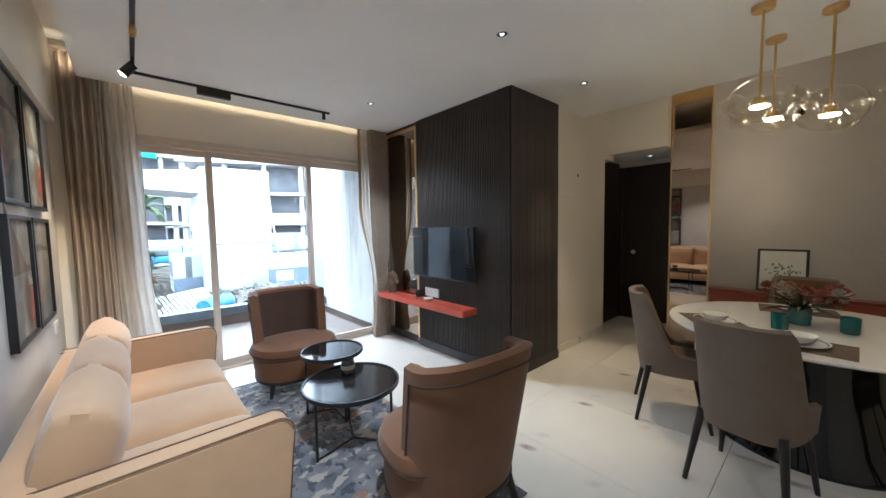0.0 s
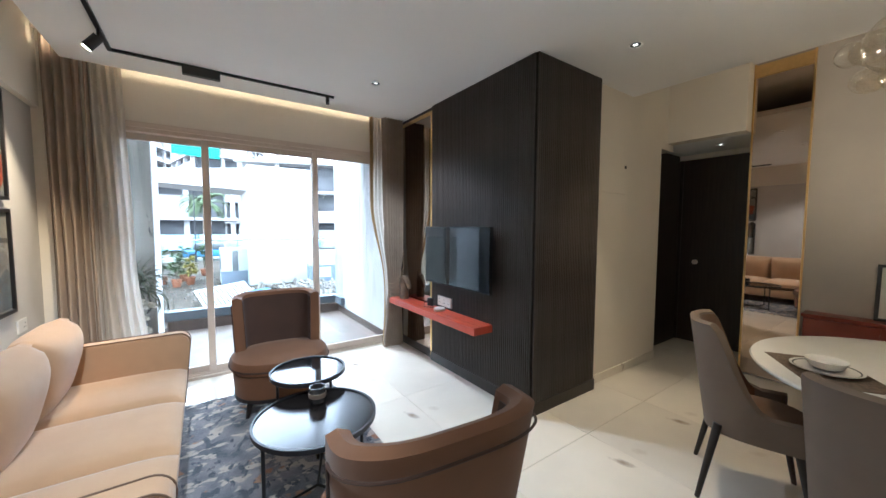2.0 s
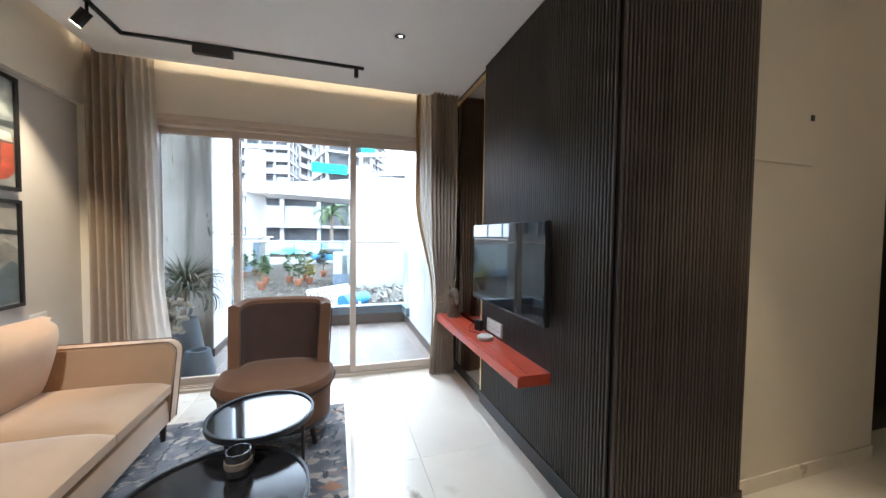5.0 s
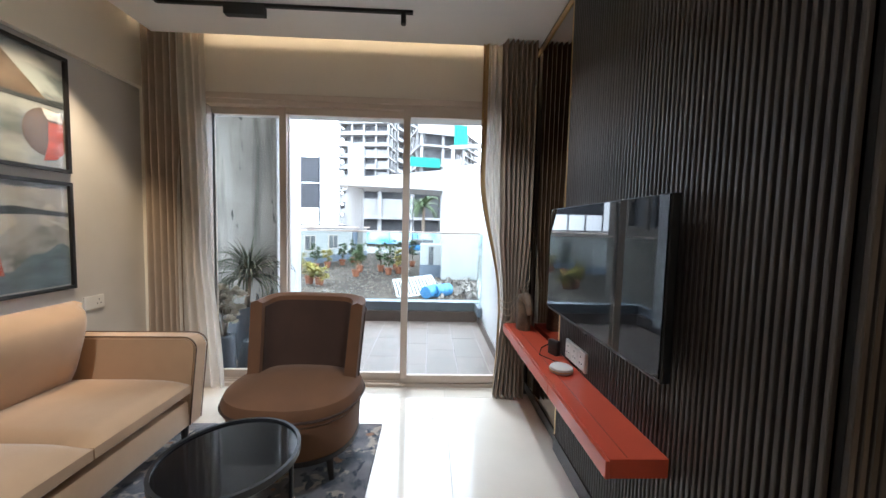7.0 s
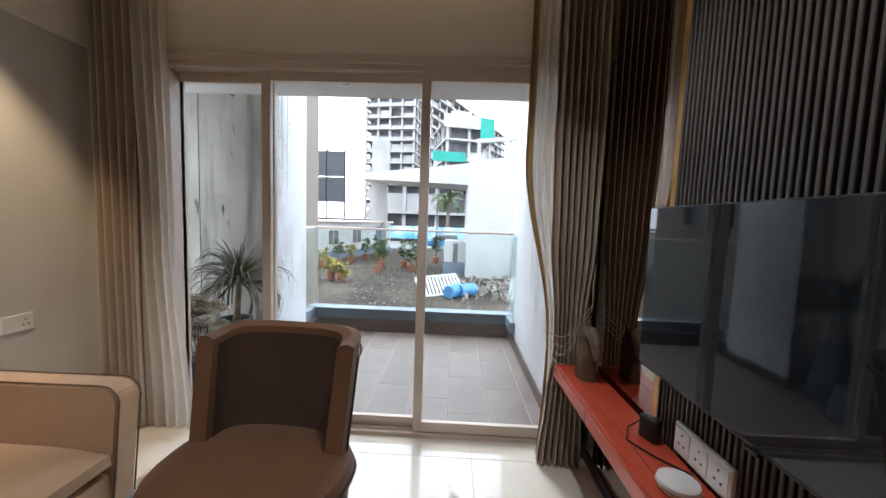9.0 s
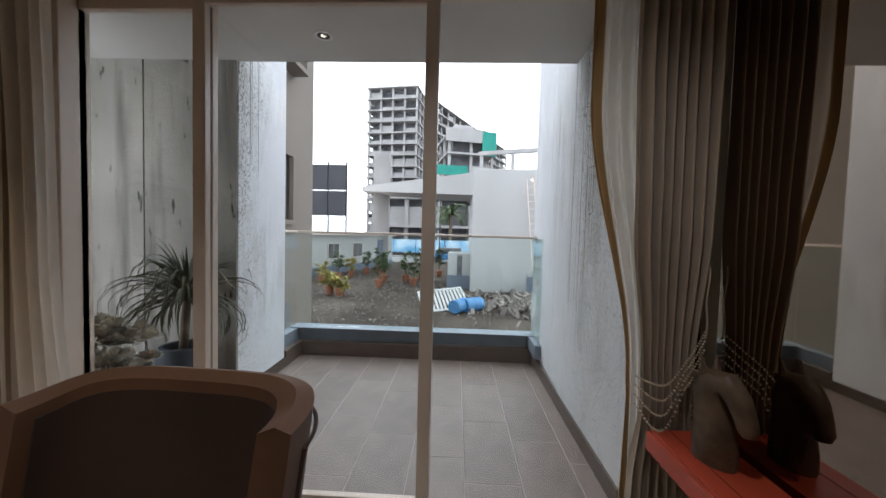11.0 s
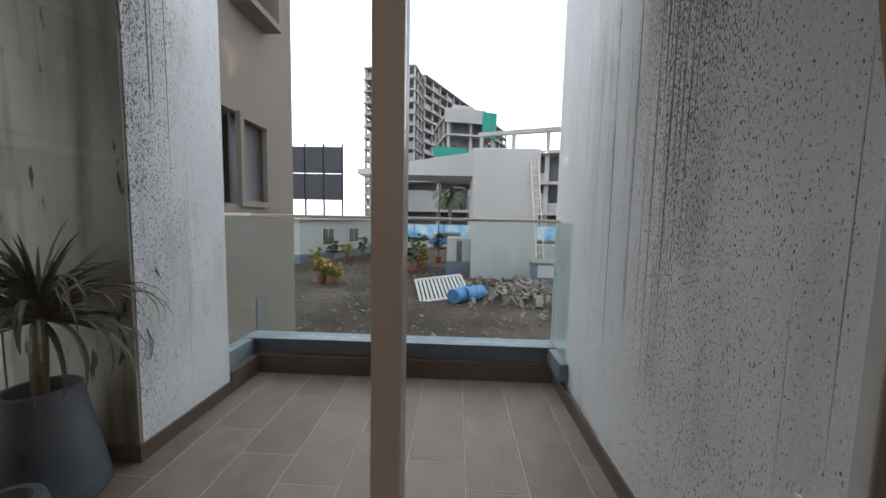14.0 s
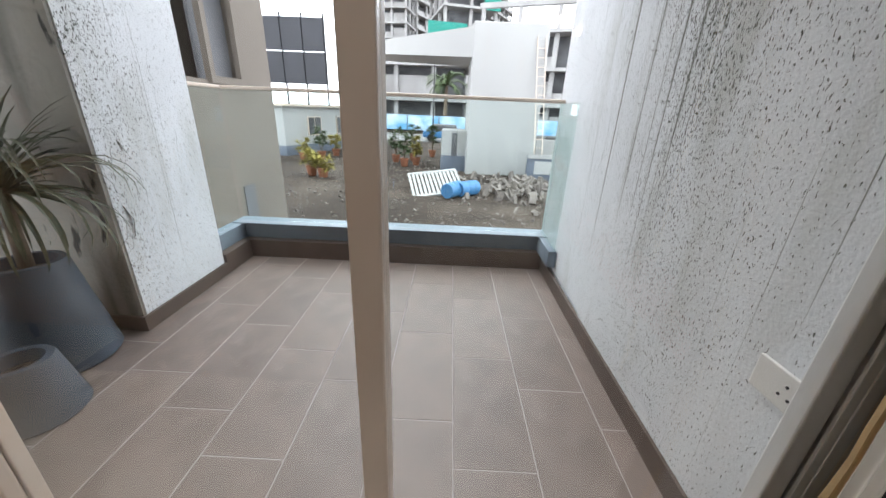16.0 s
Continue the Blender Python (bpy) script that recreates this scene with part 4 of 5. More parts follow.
part("spring_coil", tube([(0.528 + 0.016 * math.cos(k), -1.25 - 0.004 * k, 2.665 + 0.016 * math.sin(k)) for k in [j * 0.5 for j in range(60)]], 0.003, 5), M_GOLD, tr, "copper coil")


# ---- dining corner ----
TX, TY, TR = 3.75, -4.10, 0.77
t = thing("dining_table", pose(TX, TY, 0), "round white marble dining table on a dark drum base", "table")
part("tabletop", lathe([(0, 0.715), (TR - 0.05, 0.715), (TR - 0.004, 0.732), (TR, 0.742), (TR - 0.006, 0.75), (0, 0.75)], 72), M_TTOP, t, "white marble top", True)
part("base", lathe([(0, 0.0), (0.50, 0.0), (0.50, 0.02), (0.44, 0.12), (0.36, 0.45), (0.34, 0.715), (0, 0.715)], 48), M_GLOSSBLACK, t, "dark glossy flared base", True)


def dining_chair(m, label):
    c = thing("dining_chair", m, label, "chair", "chairs round the dining table")
    part("seat", drum([(0.165, 0.20, 0.14, 0.375), (0.18, 0.225, 0.155, 0.39), (0.185, 0.235, 0.155, 0.445), (0.175, 0.22, 0.145, 0.475), (0.10, 0.12, 0.08, 0.485)]), M_SUEDE, c, smooth=True)

    def shell(off):
        def f(u, v):
            s = 2 * u - 1
            a = radians(90 * s)
            fall = min(1.0, max(0.0, (abs(s) - 0.52) / 0.40))
            low = 0.36
            top = 0.935 - 0.43 * (fall * fall * (3 - 2 * fall)) ** 0.8
            z = low + (top - low) * v
            k = (z - low) / 0.575
            half = 0.215 + off + 0.035 * k
            sn, cs = math.sin(a), max(0.0, math.cos(a))
            rear = 0.205 + off + 0.085 * k
            return (half * math.copysign(abs(sn) ** 0.62, sn), -0.17 + (rear + 0.17) * cs ** 0.55, z)
        return f
    bm = bmesh.new()
    n, k = 28, 8
    fo, fi = shell(0.0), shell(-0.042)
    go = [[bm.verts.new(fo(i / n, j / k)) for j in range(k + 1)] for i in range(n + 1)]
    gi = [[bm.verts.new(fi(i / n, j / k)) for j in range(k + 1)] for i in range(n + 1)]
    for g in (go, gi):
        for i in range(n):
            for j in range(k):
                bm.faces.new((g[i][j], g[i + 1][j], g[i + 1][j + 1], g[i][j + 1]))
    mid = [bm.verts.new((go[i][k].co + gi[i][k].co) / 2 + Vector((0, 0, 0.012))) for i in range(n + 1)]
    for i in range(n):
        bm.faces.new((go[i][k], go[i + 1][k], mid[i + 1], mid[i]))
        bm.faces.new((gi[i][k], gi[i + 1][k], mid[i + 1], mid[i]))
        bm.faces.new((go[i][0], go[i + 1][0], gi[i + 1][0], gi[i][0]))
    for i in (0, n):
        for j in range(k):
            bm.faces.new((go[i][j], go[i][j + 1], gi[i][j + 1], gi[i][j]))
        bm.faces.new((go[i][k], mid[i], gi[i][k]))
    part("backrest", bm, M_TAUPE, c, smooth=True)
    fl = shell(-0.045)
    part("back_lining", sheet(lambda u, v: fl(0.06 + 0.88 * u, 0.22 + 0.76 * v), 28, 8, 0.005), M_SUEDE, c, "brown suede inner back", True)
    for sx, sy in ((-1, -1), (1, -1), (-1, 1), (1, 1)):
        part("leg", rod(bmesh.new(), (0.17 * sx, 0.15 * sy, 0.41), (0.215 * sx, 0.225 * sy, 0.0), 0.021, 0.012, 10), M_LEG, c, smooth=True)
    return c


def facing(x, y):
    """The turn that points a chair's front at the table."""
    return math.degrees(math.atan2(TY - y, TX - x)) + 90


first = dining_chair(pose(3.444, -3.405, 0, 0, 0, 20), "taupe leatherette dining chair drawn up to the table")
for x, y in ((2.90, -3.93), (3.45, -4.85), (4.62, -4.05)):
    copy_thing(first, pose(x, y, 0, 0, 0, facing(x, y)))

# place settings
M_PLACEMAT = mat("brown_woven_placemat", (0.16, 0.115, 0.08), 0.9, var=0.2, scale=60, bump=0.4, bscale=250)
M_TEAL = mat("teal_glass", (0.02, 0.16, 0.16), 0.08, var=0.1, bump=0.05, spec=0.7)
for k, a in enumerate((122, 178, 262, 8)):
    px, py = TX + 0.52 * math.cos(radians(a)), TY + 0.52 * math.sin(radians(a))
    solo("placemat", slab(-0.22, 0.22, -0.15, 0.15, 0, 0.003), M_PLACEMAT, "brown woven placemat on the table", "placemat", "placemats", at=pose(px, py, 0.7505, 0, 0, a + 90))
    pl = thing("dinner_plate", pose(px, py, 0.754), "white dinner plate with dark rim line on placemat", "plate", "dinner plates")
    part("dish", lathe([(0.0, 0.004), (0.08, 0.004), (0.125, 0.016), (0.127, 0.019), (0.08, 0.009), (0, 0.009)], 40), M_CERAMIC, pl, smooth=True)
    part("rim_line", lathe([(0.108, 0.0142), (0.116, 0.0166), (0.116, 0.0172), (0.108, 0.0148)], 40, ring=True), M_BLACK, pl)
    solo("bowl", lathe([(0.035, 0.0), (0.06, 0.015), (0.075, 0.045), (0.077, 0.046), (0.06, 0.02), (0.0, 0.010)], 32), M_CERAMIC, "white ceramic bowl on the plate", "bowl", "bowls", True, pose(px, py, 0.7632))
for x, y in ((3.55, -3.98), (3.70, -4.28)):
    solo("tumbler", lathe([(0.034, 0), (0.042, 0.004), (0.045, 0.10), (0.042, 0.10), (0.038, 0.012), (0, 0.010)], 24), M_TEAL, "teal glass tumbler on the table", "tumbler", "teal tumblers", True, pose(x, y, 0.7505))
# flowers in a dark trough
vase = thing("flower_arrangement", pose(3.78, -4.06, 0.7505), "dried pink and cream flowers in a teal glass vase", "flowers")
part("vase", lathe([(0.045, 0), (0.055, 0.004), (0.06, 0.11), (0.056, 0.11), (0.05, 0.01), (0, 0.008)], 24), M_TEAL, vase, smooth=True)
FLOWERS = [mat("petal_%s" % n, c, 0.8, var=0.2, scale=40, bump=0.1) for n, c in (("cream", (0.55, 0.47, 0.38)), ("pink", (0.42, 0.16, 0.15)), ("rust", (0.36, 0.11, 0.05)))]
M_LEAF = mat("dull_green_leaf", (0.065, 0.085, 0.035), 0.7, var=0.25, scale=20, bump=0.05)
rnd = random.Random(5)


def blossom(bm, c, r, n, rng):
    """Curled petals round a centre."""
    for i in range(n):
        a, e = rng.uniform(0, 6.28), rng.uniform(-0.3, 1.3)
        d = Vector((math.cos(a) * math.cos(e), math.sin(a) * math.cos(e), math.sin(e)))
        s = d.cross(Vector((0, 0, 1)))
        s = s.normalized() if s.length > 0.01 else Vector((1, 0, 0))
        up = s.cross(d)
        v = [bm.verts.new(c + d * r * p + s * r * q + up * r * w) for p, q, w in ((0.15, 0, 0), (0.75, 0.35, 0.15), (1.05, 0, 0.3), (0.75, -0.35, 0.15))]
        bm.faces.new((v[0], v[1], v[2]))
        bm.faces.new((v[0], v[2], v[3]))


def leaf_blades(bm, rng, base, n, length, width, droop, spread=(0.2, 1.2), seg=5, rise=1.0):
    """Arching strap leaves from a base point."""
    for i in range(n):
        a, e = rng.uniform(0, 6.28), rng.uniform(*spread)
        L = length * rng.uniform(0.75, 1.1)
        h = Vector((math.cos(a), math.sin(a), 0))
        s = Vector((-math.sin(a), math.cos(a), 0))
        p, prev = Vector(base), None
        for j in range(seg + 1):
            k = j / seg
            w = width * (1 - k) ** 0.7 * (0.5 + min(1, 3 * k) * 0.5) + 0.0006
            el = e - droop * k * k
            if j:
                p = p + (h * math.cos(el) + Vector((0, 0, rise)) * math.sin(el)) * (L / seg)
            cur = [bm.verts.new(p - s * w), bm.verts.new(p + Vector((0, 0, -w * 0.5))), bm.verts.new(p + s * w)]
            if prev:
                bm.faces.new((prev[0], prev[1], cur[1], cur[0]))
                bm.faces.new((prev[1], prev[2], cur[2], cur[1]))
            prev = cur


for k in range(26):
    bm = bmesh.new()
    c = Vector((rnd.uniform(-0.2, 0.2), rnd.uniform(-0.2, 0.2), rnd.uniform(0.13, 0.25)))
    blossom(bm, c, rnd.uniform(0.035, 0.055), 26, rnd)
    part("blossom", bm, FLOWERS[k % 3], vase)
bm = bmesh.new()
leaf_blades(bm, rnd, (0, 0, 0.1), 40, 0.24, 0.016, 0.9)
part("leaves", bm, M_LEAF, vase)

# console and picture at the dining wall
con = thing("console_cabinet", pose(0, 0, 0), "red-brown lacquered low console along the dining wall", "console")
part("carcass", slab(5.22, 5.395, -4.55, -3.30, 0.10, 0.695, 0.003), M_MAHOG, con)
part("top", slab(5.20, 5.395, -4.56, -3.29, 0.695, 0.72, 0.003), M_MAHOG, con)
for k in range(3):
    part("door", slab(5.205, 5.22, -4.545 + 0.415 * k, -4.135 + 0.415 * k, 0.12, 0.685, 0.003), M_MAHOG, con)
part("plinth", slab(5.25, 5.39, -4.5, -3.35, 0, 0.10), M_LEG, con)
pic = thing("standing_picture", pose(5.33, -3.86, 0.722, 0, 5, 0), "black-framed botanical print leaning on the console", "picture")
bm = slab(-0.012, 0.012, -0.19, 0.19, 0, 0.022, 0.002)
box(bm, -0.012, 0.012, -0.19, 0.19, 0.418, 0.44, 0.002)
box(bm, -0.012, 0.012, -0.19, -0.168, 0.022, 0.418, 0.002)
box(bm, -0.012, 0.012, 0.168, 0.19, 0.022, 0.418, 0.002)
part("picture_frame", bm, M_FRAME, pic)
M_PAPER = mat("pale_print_paper", (0.60, 0.60, 0.54), 0.3, var=0.04, scale=8, bump=0)
pp = part("print", slab(-0.004, 0.006, -0.17, 0.17, 0.02, 0.42), M_PAPER, pic, "pale paper print")
bm = bmesh.new()
for k in range(34):
    a, r = rnd.uniform(-1.2, 1.2), rnd.uniform(0.02, 0.15)
    cy, cz = r * math.sin(a), 0.14 + r * 1.1 * math.cos(a)
    q = rnd.uniform(0, 3.14)
    l, w = 0.018, 0.007
    pts = [(l * math.cos(q), l * math.sin(q)), (-w * math.sin(q), w * math.cos(q)), (-l * math.cos(q), -l * math.sin(q)), (w * math.sin(q), -w * math.cos(q))]
    bm.faces.new([bm.verts.new((-0.0055, cy + y, cz + z)) for y, z in pts])
part("printed_sprig", bm, mat("printed_green", (0.13, 0.17, 0.11), 0.6, var=0.3, scale=30, bump=0), pp)
mir = thing("tall_mirror", pose(0, 0, 0), "full-height bronze mirror with brass edges in the dining wall", "mirror")
part("mirror_glass", slab(5.388, 5.398, -3.24, -2.86, 0.02, 2.845), M_MIRROR, mir)
# gold strip put in for the warm glow above the mirror
part("gold_glow_band", slab(5.372, 5.398, -3.24, -2.86, 2.85, 2.965, 0.002), M_GOLD, mir, "gold band standing in for the lit head of the mirror recess")
for a, b in ((-3.255, -3.24), (-2.86, -2.845)):
    part("brass_edge", slab(5.380, 5.398, a, b, 0.0, 2.98, 0.001), M_GOLD, mir, "thin brass edge")
structure("trim", slab(5.36, 5.398, -6.15, -4.62, 0.0, 2.98, 0.003), M_WENGE, "dark wenge upright panel at the wall's end", "wall panel")
jb = thing("access_panel", pose(0, 0, 0), "cream painted access panel with black latch on the wall", "access panel")
part("panel", slab(3.93, 4.40, -2.182, -2.171, 1.76, 2.14, 0.003), M_WALL, jb)
part("latch", slab(4.355, 4.38, -2.187, -2.181, 2.0, 2.03), M_BLACK, jb, "black latch")


# pendants: blown bubbles round a brass stem
def bubble(bm, c, r, seg=20, sq=0.86):
    bmesh.ops.create_uvsphere(bm, u_segments=seg, v_segments=seg // 2, radius=r, matrix=Matrix.Translation(c) @ Matrix.Diagonal((1, 1, sq, 1)))


def pendant(x, y, z, seed):
    p = thing("pendant_lamp", pose(x, y, 0), "clear glass bubble pendant lamp on a brass stem", "pendant lamp", "bubble pendants")
    part("canopy", lathe([(0, H), (0.055, H), (0.055, H - 0.022), (0.05, H - 0.028), (0, H - 0.028)][::-1], 32), M_GOLD, p, "brass canopy", True)
    part("stem", rod(bmesh.new(), (0, 0, H - 0.028), (0, 0, z + 0.03), 0.007), M_GOLD, p)
    part("socket", lathe([(0, z + 0.03), (0.03, z + 0.03), (0.034, z + 0.0), (0.048, z - 0.012), (0.048, z - 0.022), (0, z - 0.022)][::-1], 28), M_GOLD, p, "brass lamp holder", True)
    part("led_disc", lathe([(0, z - 0.028), (0.044, z - 0.028), (0.044, z - 0.0225), (0, z - 0.0225)], 28), M_LED, p, "glowing disc")
    bm = bmesh.new()
    bubble(bm, (0, 0, z + 0.01), 0.16, 28, 0.84)
    g = part("glass_globe", bm, M_BUBBLE, p, "clear blown globe", True)
    g.visible_shadow = False
    rr = random.Random(seed)
    for k in range(5):
        a = rr.uniform(0, 6.28)
        r = rr.uniform(0.035, 0.07)
        bm = bmesh.new()
        bubble(bm, ((0.14 + r * 0.75) * math.cos(a), (0.14 + r * 0.75) * math.sin(a), z + rr.uniform(-0.05, 0.08)), r, 14, 0.95)
        g = part("glass_bubble", bm, M_BUBBLE, p, smooth=True)
        g.visible_shadow = False


PENDANTS = [(3.27, -3.87, 2.15, 1), (3.61, -4.15, 2.10, 2), (3.82, -3.88, 2.18, 3)]
for q in PENDANTS:
    pendant(*q)
    lamp("pendant_lamp_light", "POINT", (q[0], q[1], q[2] - 0.06), (q[0], q[1], 0), 0.9, WARM, 0.03)


# ---- outdoors ----
GZ = -1.4
M_MUD = mat("wet_brown_mud", (0.056, 0.042, 0.032), 0.9, var=0.25, scale=0.6, bump=0.6, bscale=3.0, detail=8, spec=0.15)
layer(M_MUD, (0.085, 0.067, 0.052), 0.35, 0.52, 0.70)
layer(M_MUD, (0.13, 0.11, 0.09), 6.0, 0.66, 0.70)
M_WHITEWALL = mat("weathered_white_wall", (0.40, 0.395, 0.38), 0.9, var=0.05, scale=0.6, bump=0.08, bscale=6)
layer(M_WHITEWALL, (0.36, 0.34, 0.31), 0.9, 0.60, 0.85, stretch=(1.5, 1.5, 0.3), detail=9)
# dark tone put in for the shade inside openings; window panes share it
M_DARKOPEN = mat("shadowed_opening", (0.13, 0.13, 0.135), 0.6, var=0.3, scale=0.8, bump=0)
M_NET = mat("green_safety_net", (0.03, 0.27, 0.21), 0.8, var=0.2, scale=2, bump=0.1)
M_BLUE = mat("blue_plastic_drum", (0.06, 0.19, 0.38), 0.4, var=0.1, scale=5, bump=0.03)
M_BILL = mat("dark_billboard_sheet", (0.035, 0.036, 0.042), 0.6, var=0.2, scale=0.8, bump=0.02)
M_ASPHALT = mat("wet_asphalt_road", (0.16, 0.15, 0.14), 0.6, var=0.15, scale=0.8, bump=0.1, bscale=10)
M_FOLIAGE = mat("shrub_leaves", (0.075, 0.115, 0.035), 0.7, var=0.3, scale=6, bump=0.02)
M_YELLOWLEAF = mat("yellow_croton_leaves", (0.36, 0.30, 0.05), 0.7, var=0.3, scale=8, bump=0.02)
M_TERRA = mat("terracotta_pot", (0.30, 0.115, 0.06), 0.8, var=0.15, scale=12, bump=0.05)
M_GREYPOT = mat("slate_grey_planter", (0.065, 0.08, 0.10), 0.6, var=0.08, scale=8, bump=0.05)
M_STRAP = mat("dracaena_leaves", (0.10, 0.105, 0.06), 0.55, var=0.35, scale=9, stretch=(1, 1, 0.4), bump=0.02, color2=(0.05, 0.06, 0.03))
M_BARK = mat("pale_bark", (0.22, 0.17, 0.12), 0.9, var=0.3, scale=14, bump=0.3)
M_TARP = mat("blue_grey_cladding", (0.13, 0.15, 0.19), 0.6, var=0.1, bump=0.05)
M_HOARD = mat("printed_blue_hoarding", (0.52, 0.60, 0.66), 0.6, color2=(0.10, 0.30, 0.50), scale=0.7, bump=0, detail=2)

structure("ground", slab(-900, 900, 2.3, 1500, GZ - 0.3, GZ), M_MUD, "wet brown muddy yard with gravel", "ground")
structure("road", slab(-60, 90, 30.5, 37.5, GZ, GZ + 0.03), M_ASPHALT, "wet grey street beyond the yard", "road")
bm = slab(-60, 90, 37.5, 37.8, GZ, GZ + 0.18)
structure("kerb", bm, M_CONC, "grey concrete kerb beside the street", "kerb")

# neighbouring wing of the same block
nb = thing("neighbour_wing", pose(0, 0, 0), "taupe rendered neighbouring wing with recessed windows", "building", kind="structure")
bm = slab(-1.3, -1.0, 2.6, 3.85, GZ, 12.0)
for z0, z1 in ((GZ, 1.4), (2.7, 4.15), (5.6, 12.0)):
    box(bm, -1.3, -1.0, 3.85, 5.2, z0, z1)
box(bm, -1.3, -1.0, 5.2, 6.08, GZ, 12.0)
box(bm, -6.0, -1.3, 5.9, 6.08, GZ, 12.0)
part("wall", bm, M_TAUPEWALL, nb)
part("room_wall", slab(-1.9, -1.75, 3.3, 5.6, GZ, 12.0), M_TAUPEWALL, nb)


def surround(y0, y1, z0, z1, proud):
    """A box frame standing out of the wall round an opening, with a dark pane behind."""
    f = slab(-1.02, -1.0 + proud, y0, y1, z1 - 0.09, z1)
    box(f, -1.02, -1.0 + proud, y0, y1, z0, z0 + 0.09)
    box(f, -1.02, -1.0 + proud, y0, y0 + 0.09, z0 + 0.09, z1 - 0.09)
    box(f, -1.02, -1.0 + proud, y1 - 0.09, y1, z0 + 0.09, z1 - 0.09)
    w = part("window_surround", f, M_TAUPEWALL, nb)
    part("pane", slab(-1.14, -1.11, y0 + 0.02, y1 - 0.02, z0 + 0.02, z1 - 0.02), M_DARKOPEN, w, "dark glazing")


surround(4.38, 5.16, 1.36, 2.72, 0.06)
surround(4.30, 5.16, 4.15, 5.6, 0.30)
# no shutter: a dark sheet on the wall for a shaded opening
part("shutter", slab(-0.998, -0.985, 4.75, 5.05, -0.85, -0.08), M_DARKOPEN, nb, "flat dark patch for a shaded low opening")

# gate: white pier with a cantilevered canopy
gate = thing("gate_house", pose(0, 0, 0), "weathered white gate pier with long concrete canopy", "gate")
part("pier", slab(2.85, 5.75, 14.85, 18.5, GZ, 4.35, 0.03, 1), M_WHITEWALL, gate)
bm = bmesh.new()
vs = [bm.verts.new(p) for p in ((2.86, 15.0, 3.15), (2.86, 18.3, 3.15), (-5.6, 29.5, 4.6), (-5.6, 26.5, 4.6))]
top = [bm.verts.new((v.co.x, v.co.y, v.co.z + (1.05 if v.co.x > 0 else 0.38))) for v in vs]
bm.faces.new(vs)
bm.faces.new(top)
for i in range(4):
    bm.faces.new((vs[i], vs[(i + 1) % 4], top[(i + 1) % 4], top[i]))
part("canopy", bm, M_WHITEWALL, gate, "stained concrete canopy")
part("fin", slab(-4.45, -3.2, 25.6, 25.9, GZ, 7.6), M_CONC, gate, "grey corrugated fin")
for k in range(8):
    part("fin_rib", slab(-4.45 + 0.165 * k, -4.39 + 0.165 * k, 25.56, 25.6, GZ, 7.6), M_CONC, gate)
cab = part("cabin", slab(1.75, 2.85, 15.6, 17.6, GZ, 0.35), M_WHITEWALL, gate, "white guard cabin")
part("cabin_window", slab(1.735, 1.75, 15.9, 17.2, -0.65, 0.05), M_DARKOPEN, cab)
part("cabin_window", slab(2.2, 2.45, 15.585, 15.6, -0.75, 0.25), M_DARKOPEN, cab)
part("cabin_dado", slab(1.73, 2.86, 15.57, 15.6, GZ, -0.72), M_TARP, cab, "blue-grey dado")
lad = thing("ladder", pose(0, 0, 0), "thin metal ladder leaning on the white pier", "ladder")
for x in (5.30, 5.62):
    part("stile", rod(bmesh.new(), (x + 0.35, 14.0, GZ), (x, 14.83, 3.9), 0.022, seg=6), M_ALU, lad)
for k in range(15):
    z = GZ + 0.3 + 0.33 * k
    q = (z - GZ) / 5.3
    part("rung", rod(bmesh.new(), (5.65 - 0.35 * q, 14.0 + 0.83 * q, z), (5.97 - 0.35 * q, 14.0 + 0.83 * q, z), 0.014, seg=6), M_ALU, lad)
bm = slab(6.0, 10.0, 15.8, 16.0, GZ, 0.1)
solo("compound_wall", bm, M_CONC, "grey broken compound wall beside the pier", "wall")
cb = thing("yard_screen", pose(0, 0, 0), "dark grey panel screen behind the rubble", "screen")
part("panel", slab(5.2, 8.5, 13.5, 13.62, GZ, -0.35), M_TARP, cb)
part("panel_rail", slab(5.2, 8.5, 13.44, 13.5, -0.45, -0.30), M_CONC, cb)
part("painted_sign", slab(5.5, 6.3, 13.485, 13.50, -1.05, -0.55), M_WHITEWALL, cb, "pale worn painted sign")

# site office
off = thing("site_office", pose(0, 0, 0), "long white site office cabin with grey windows", "cabin")
om = pose(-6.4, 18.1, GZ, 0, 0, 70)
part("wall", slab(0, 9.5, 0, 4, 0.5, 2.45), M_WHITEWALL, off, at=om)
part("dado", slab(-0.02, 9.52, -0.02, 4.02, 0, 0.5), M_TARP, off, "dark dado", at=om)
part("roof", slab(-0.15, 9.65, -0.2, 4.2, 2.45, 2.55), M_ALU, off, "pale sheet roof", at=om)
for x in (1.7, 4.2):
    w = part("window", slab(x, x + 1.1, -0.05, 0.0, 0.95, 1.95), M_ALU, off, "grey framed window", at=om)
    part("pane", slab(x + 0.06, x + 0.52, -0.06, -0.05, 1.0, 1.9), M_DARKOPEN, w)
    part("pane", slab(x + 0.58, x + 1.04, -0.06, -0.05, 1.0, 1.9), M_DARKOPEN, w)
part("door", slab(7.3, 8.6, -0.05, 0.0, 0.1, 2.15), M_TARP, off, at=om)

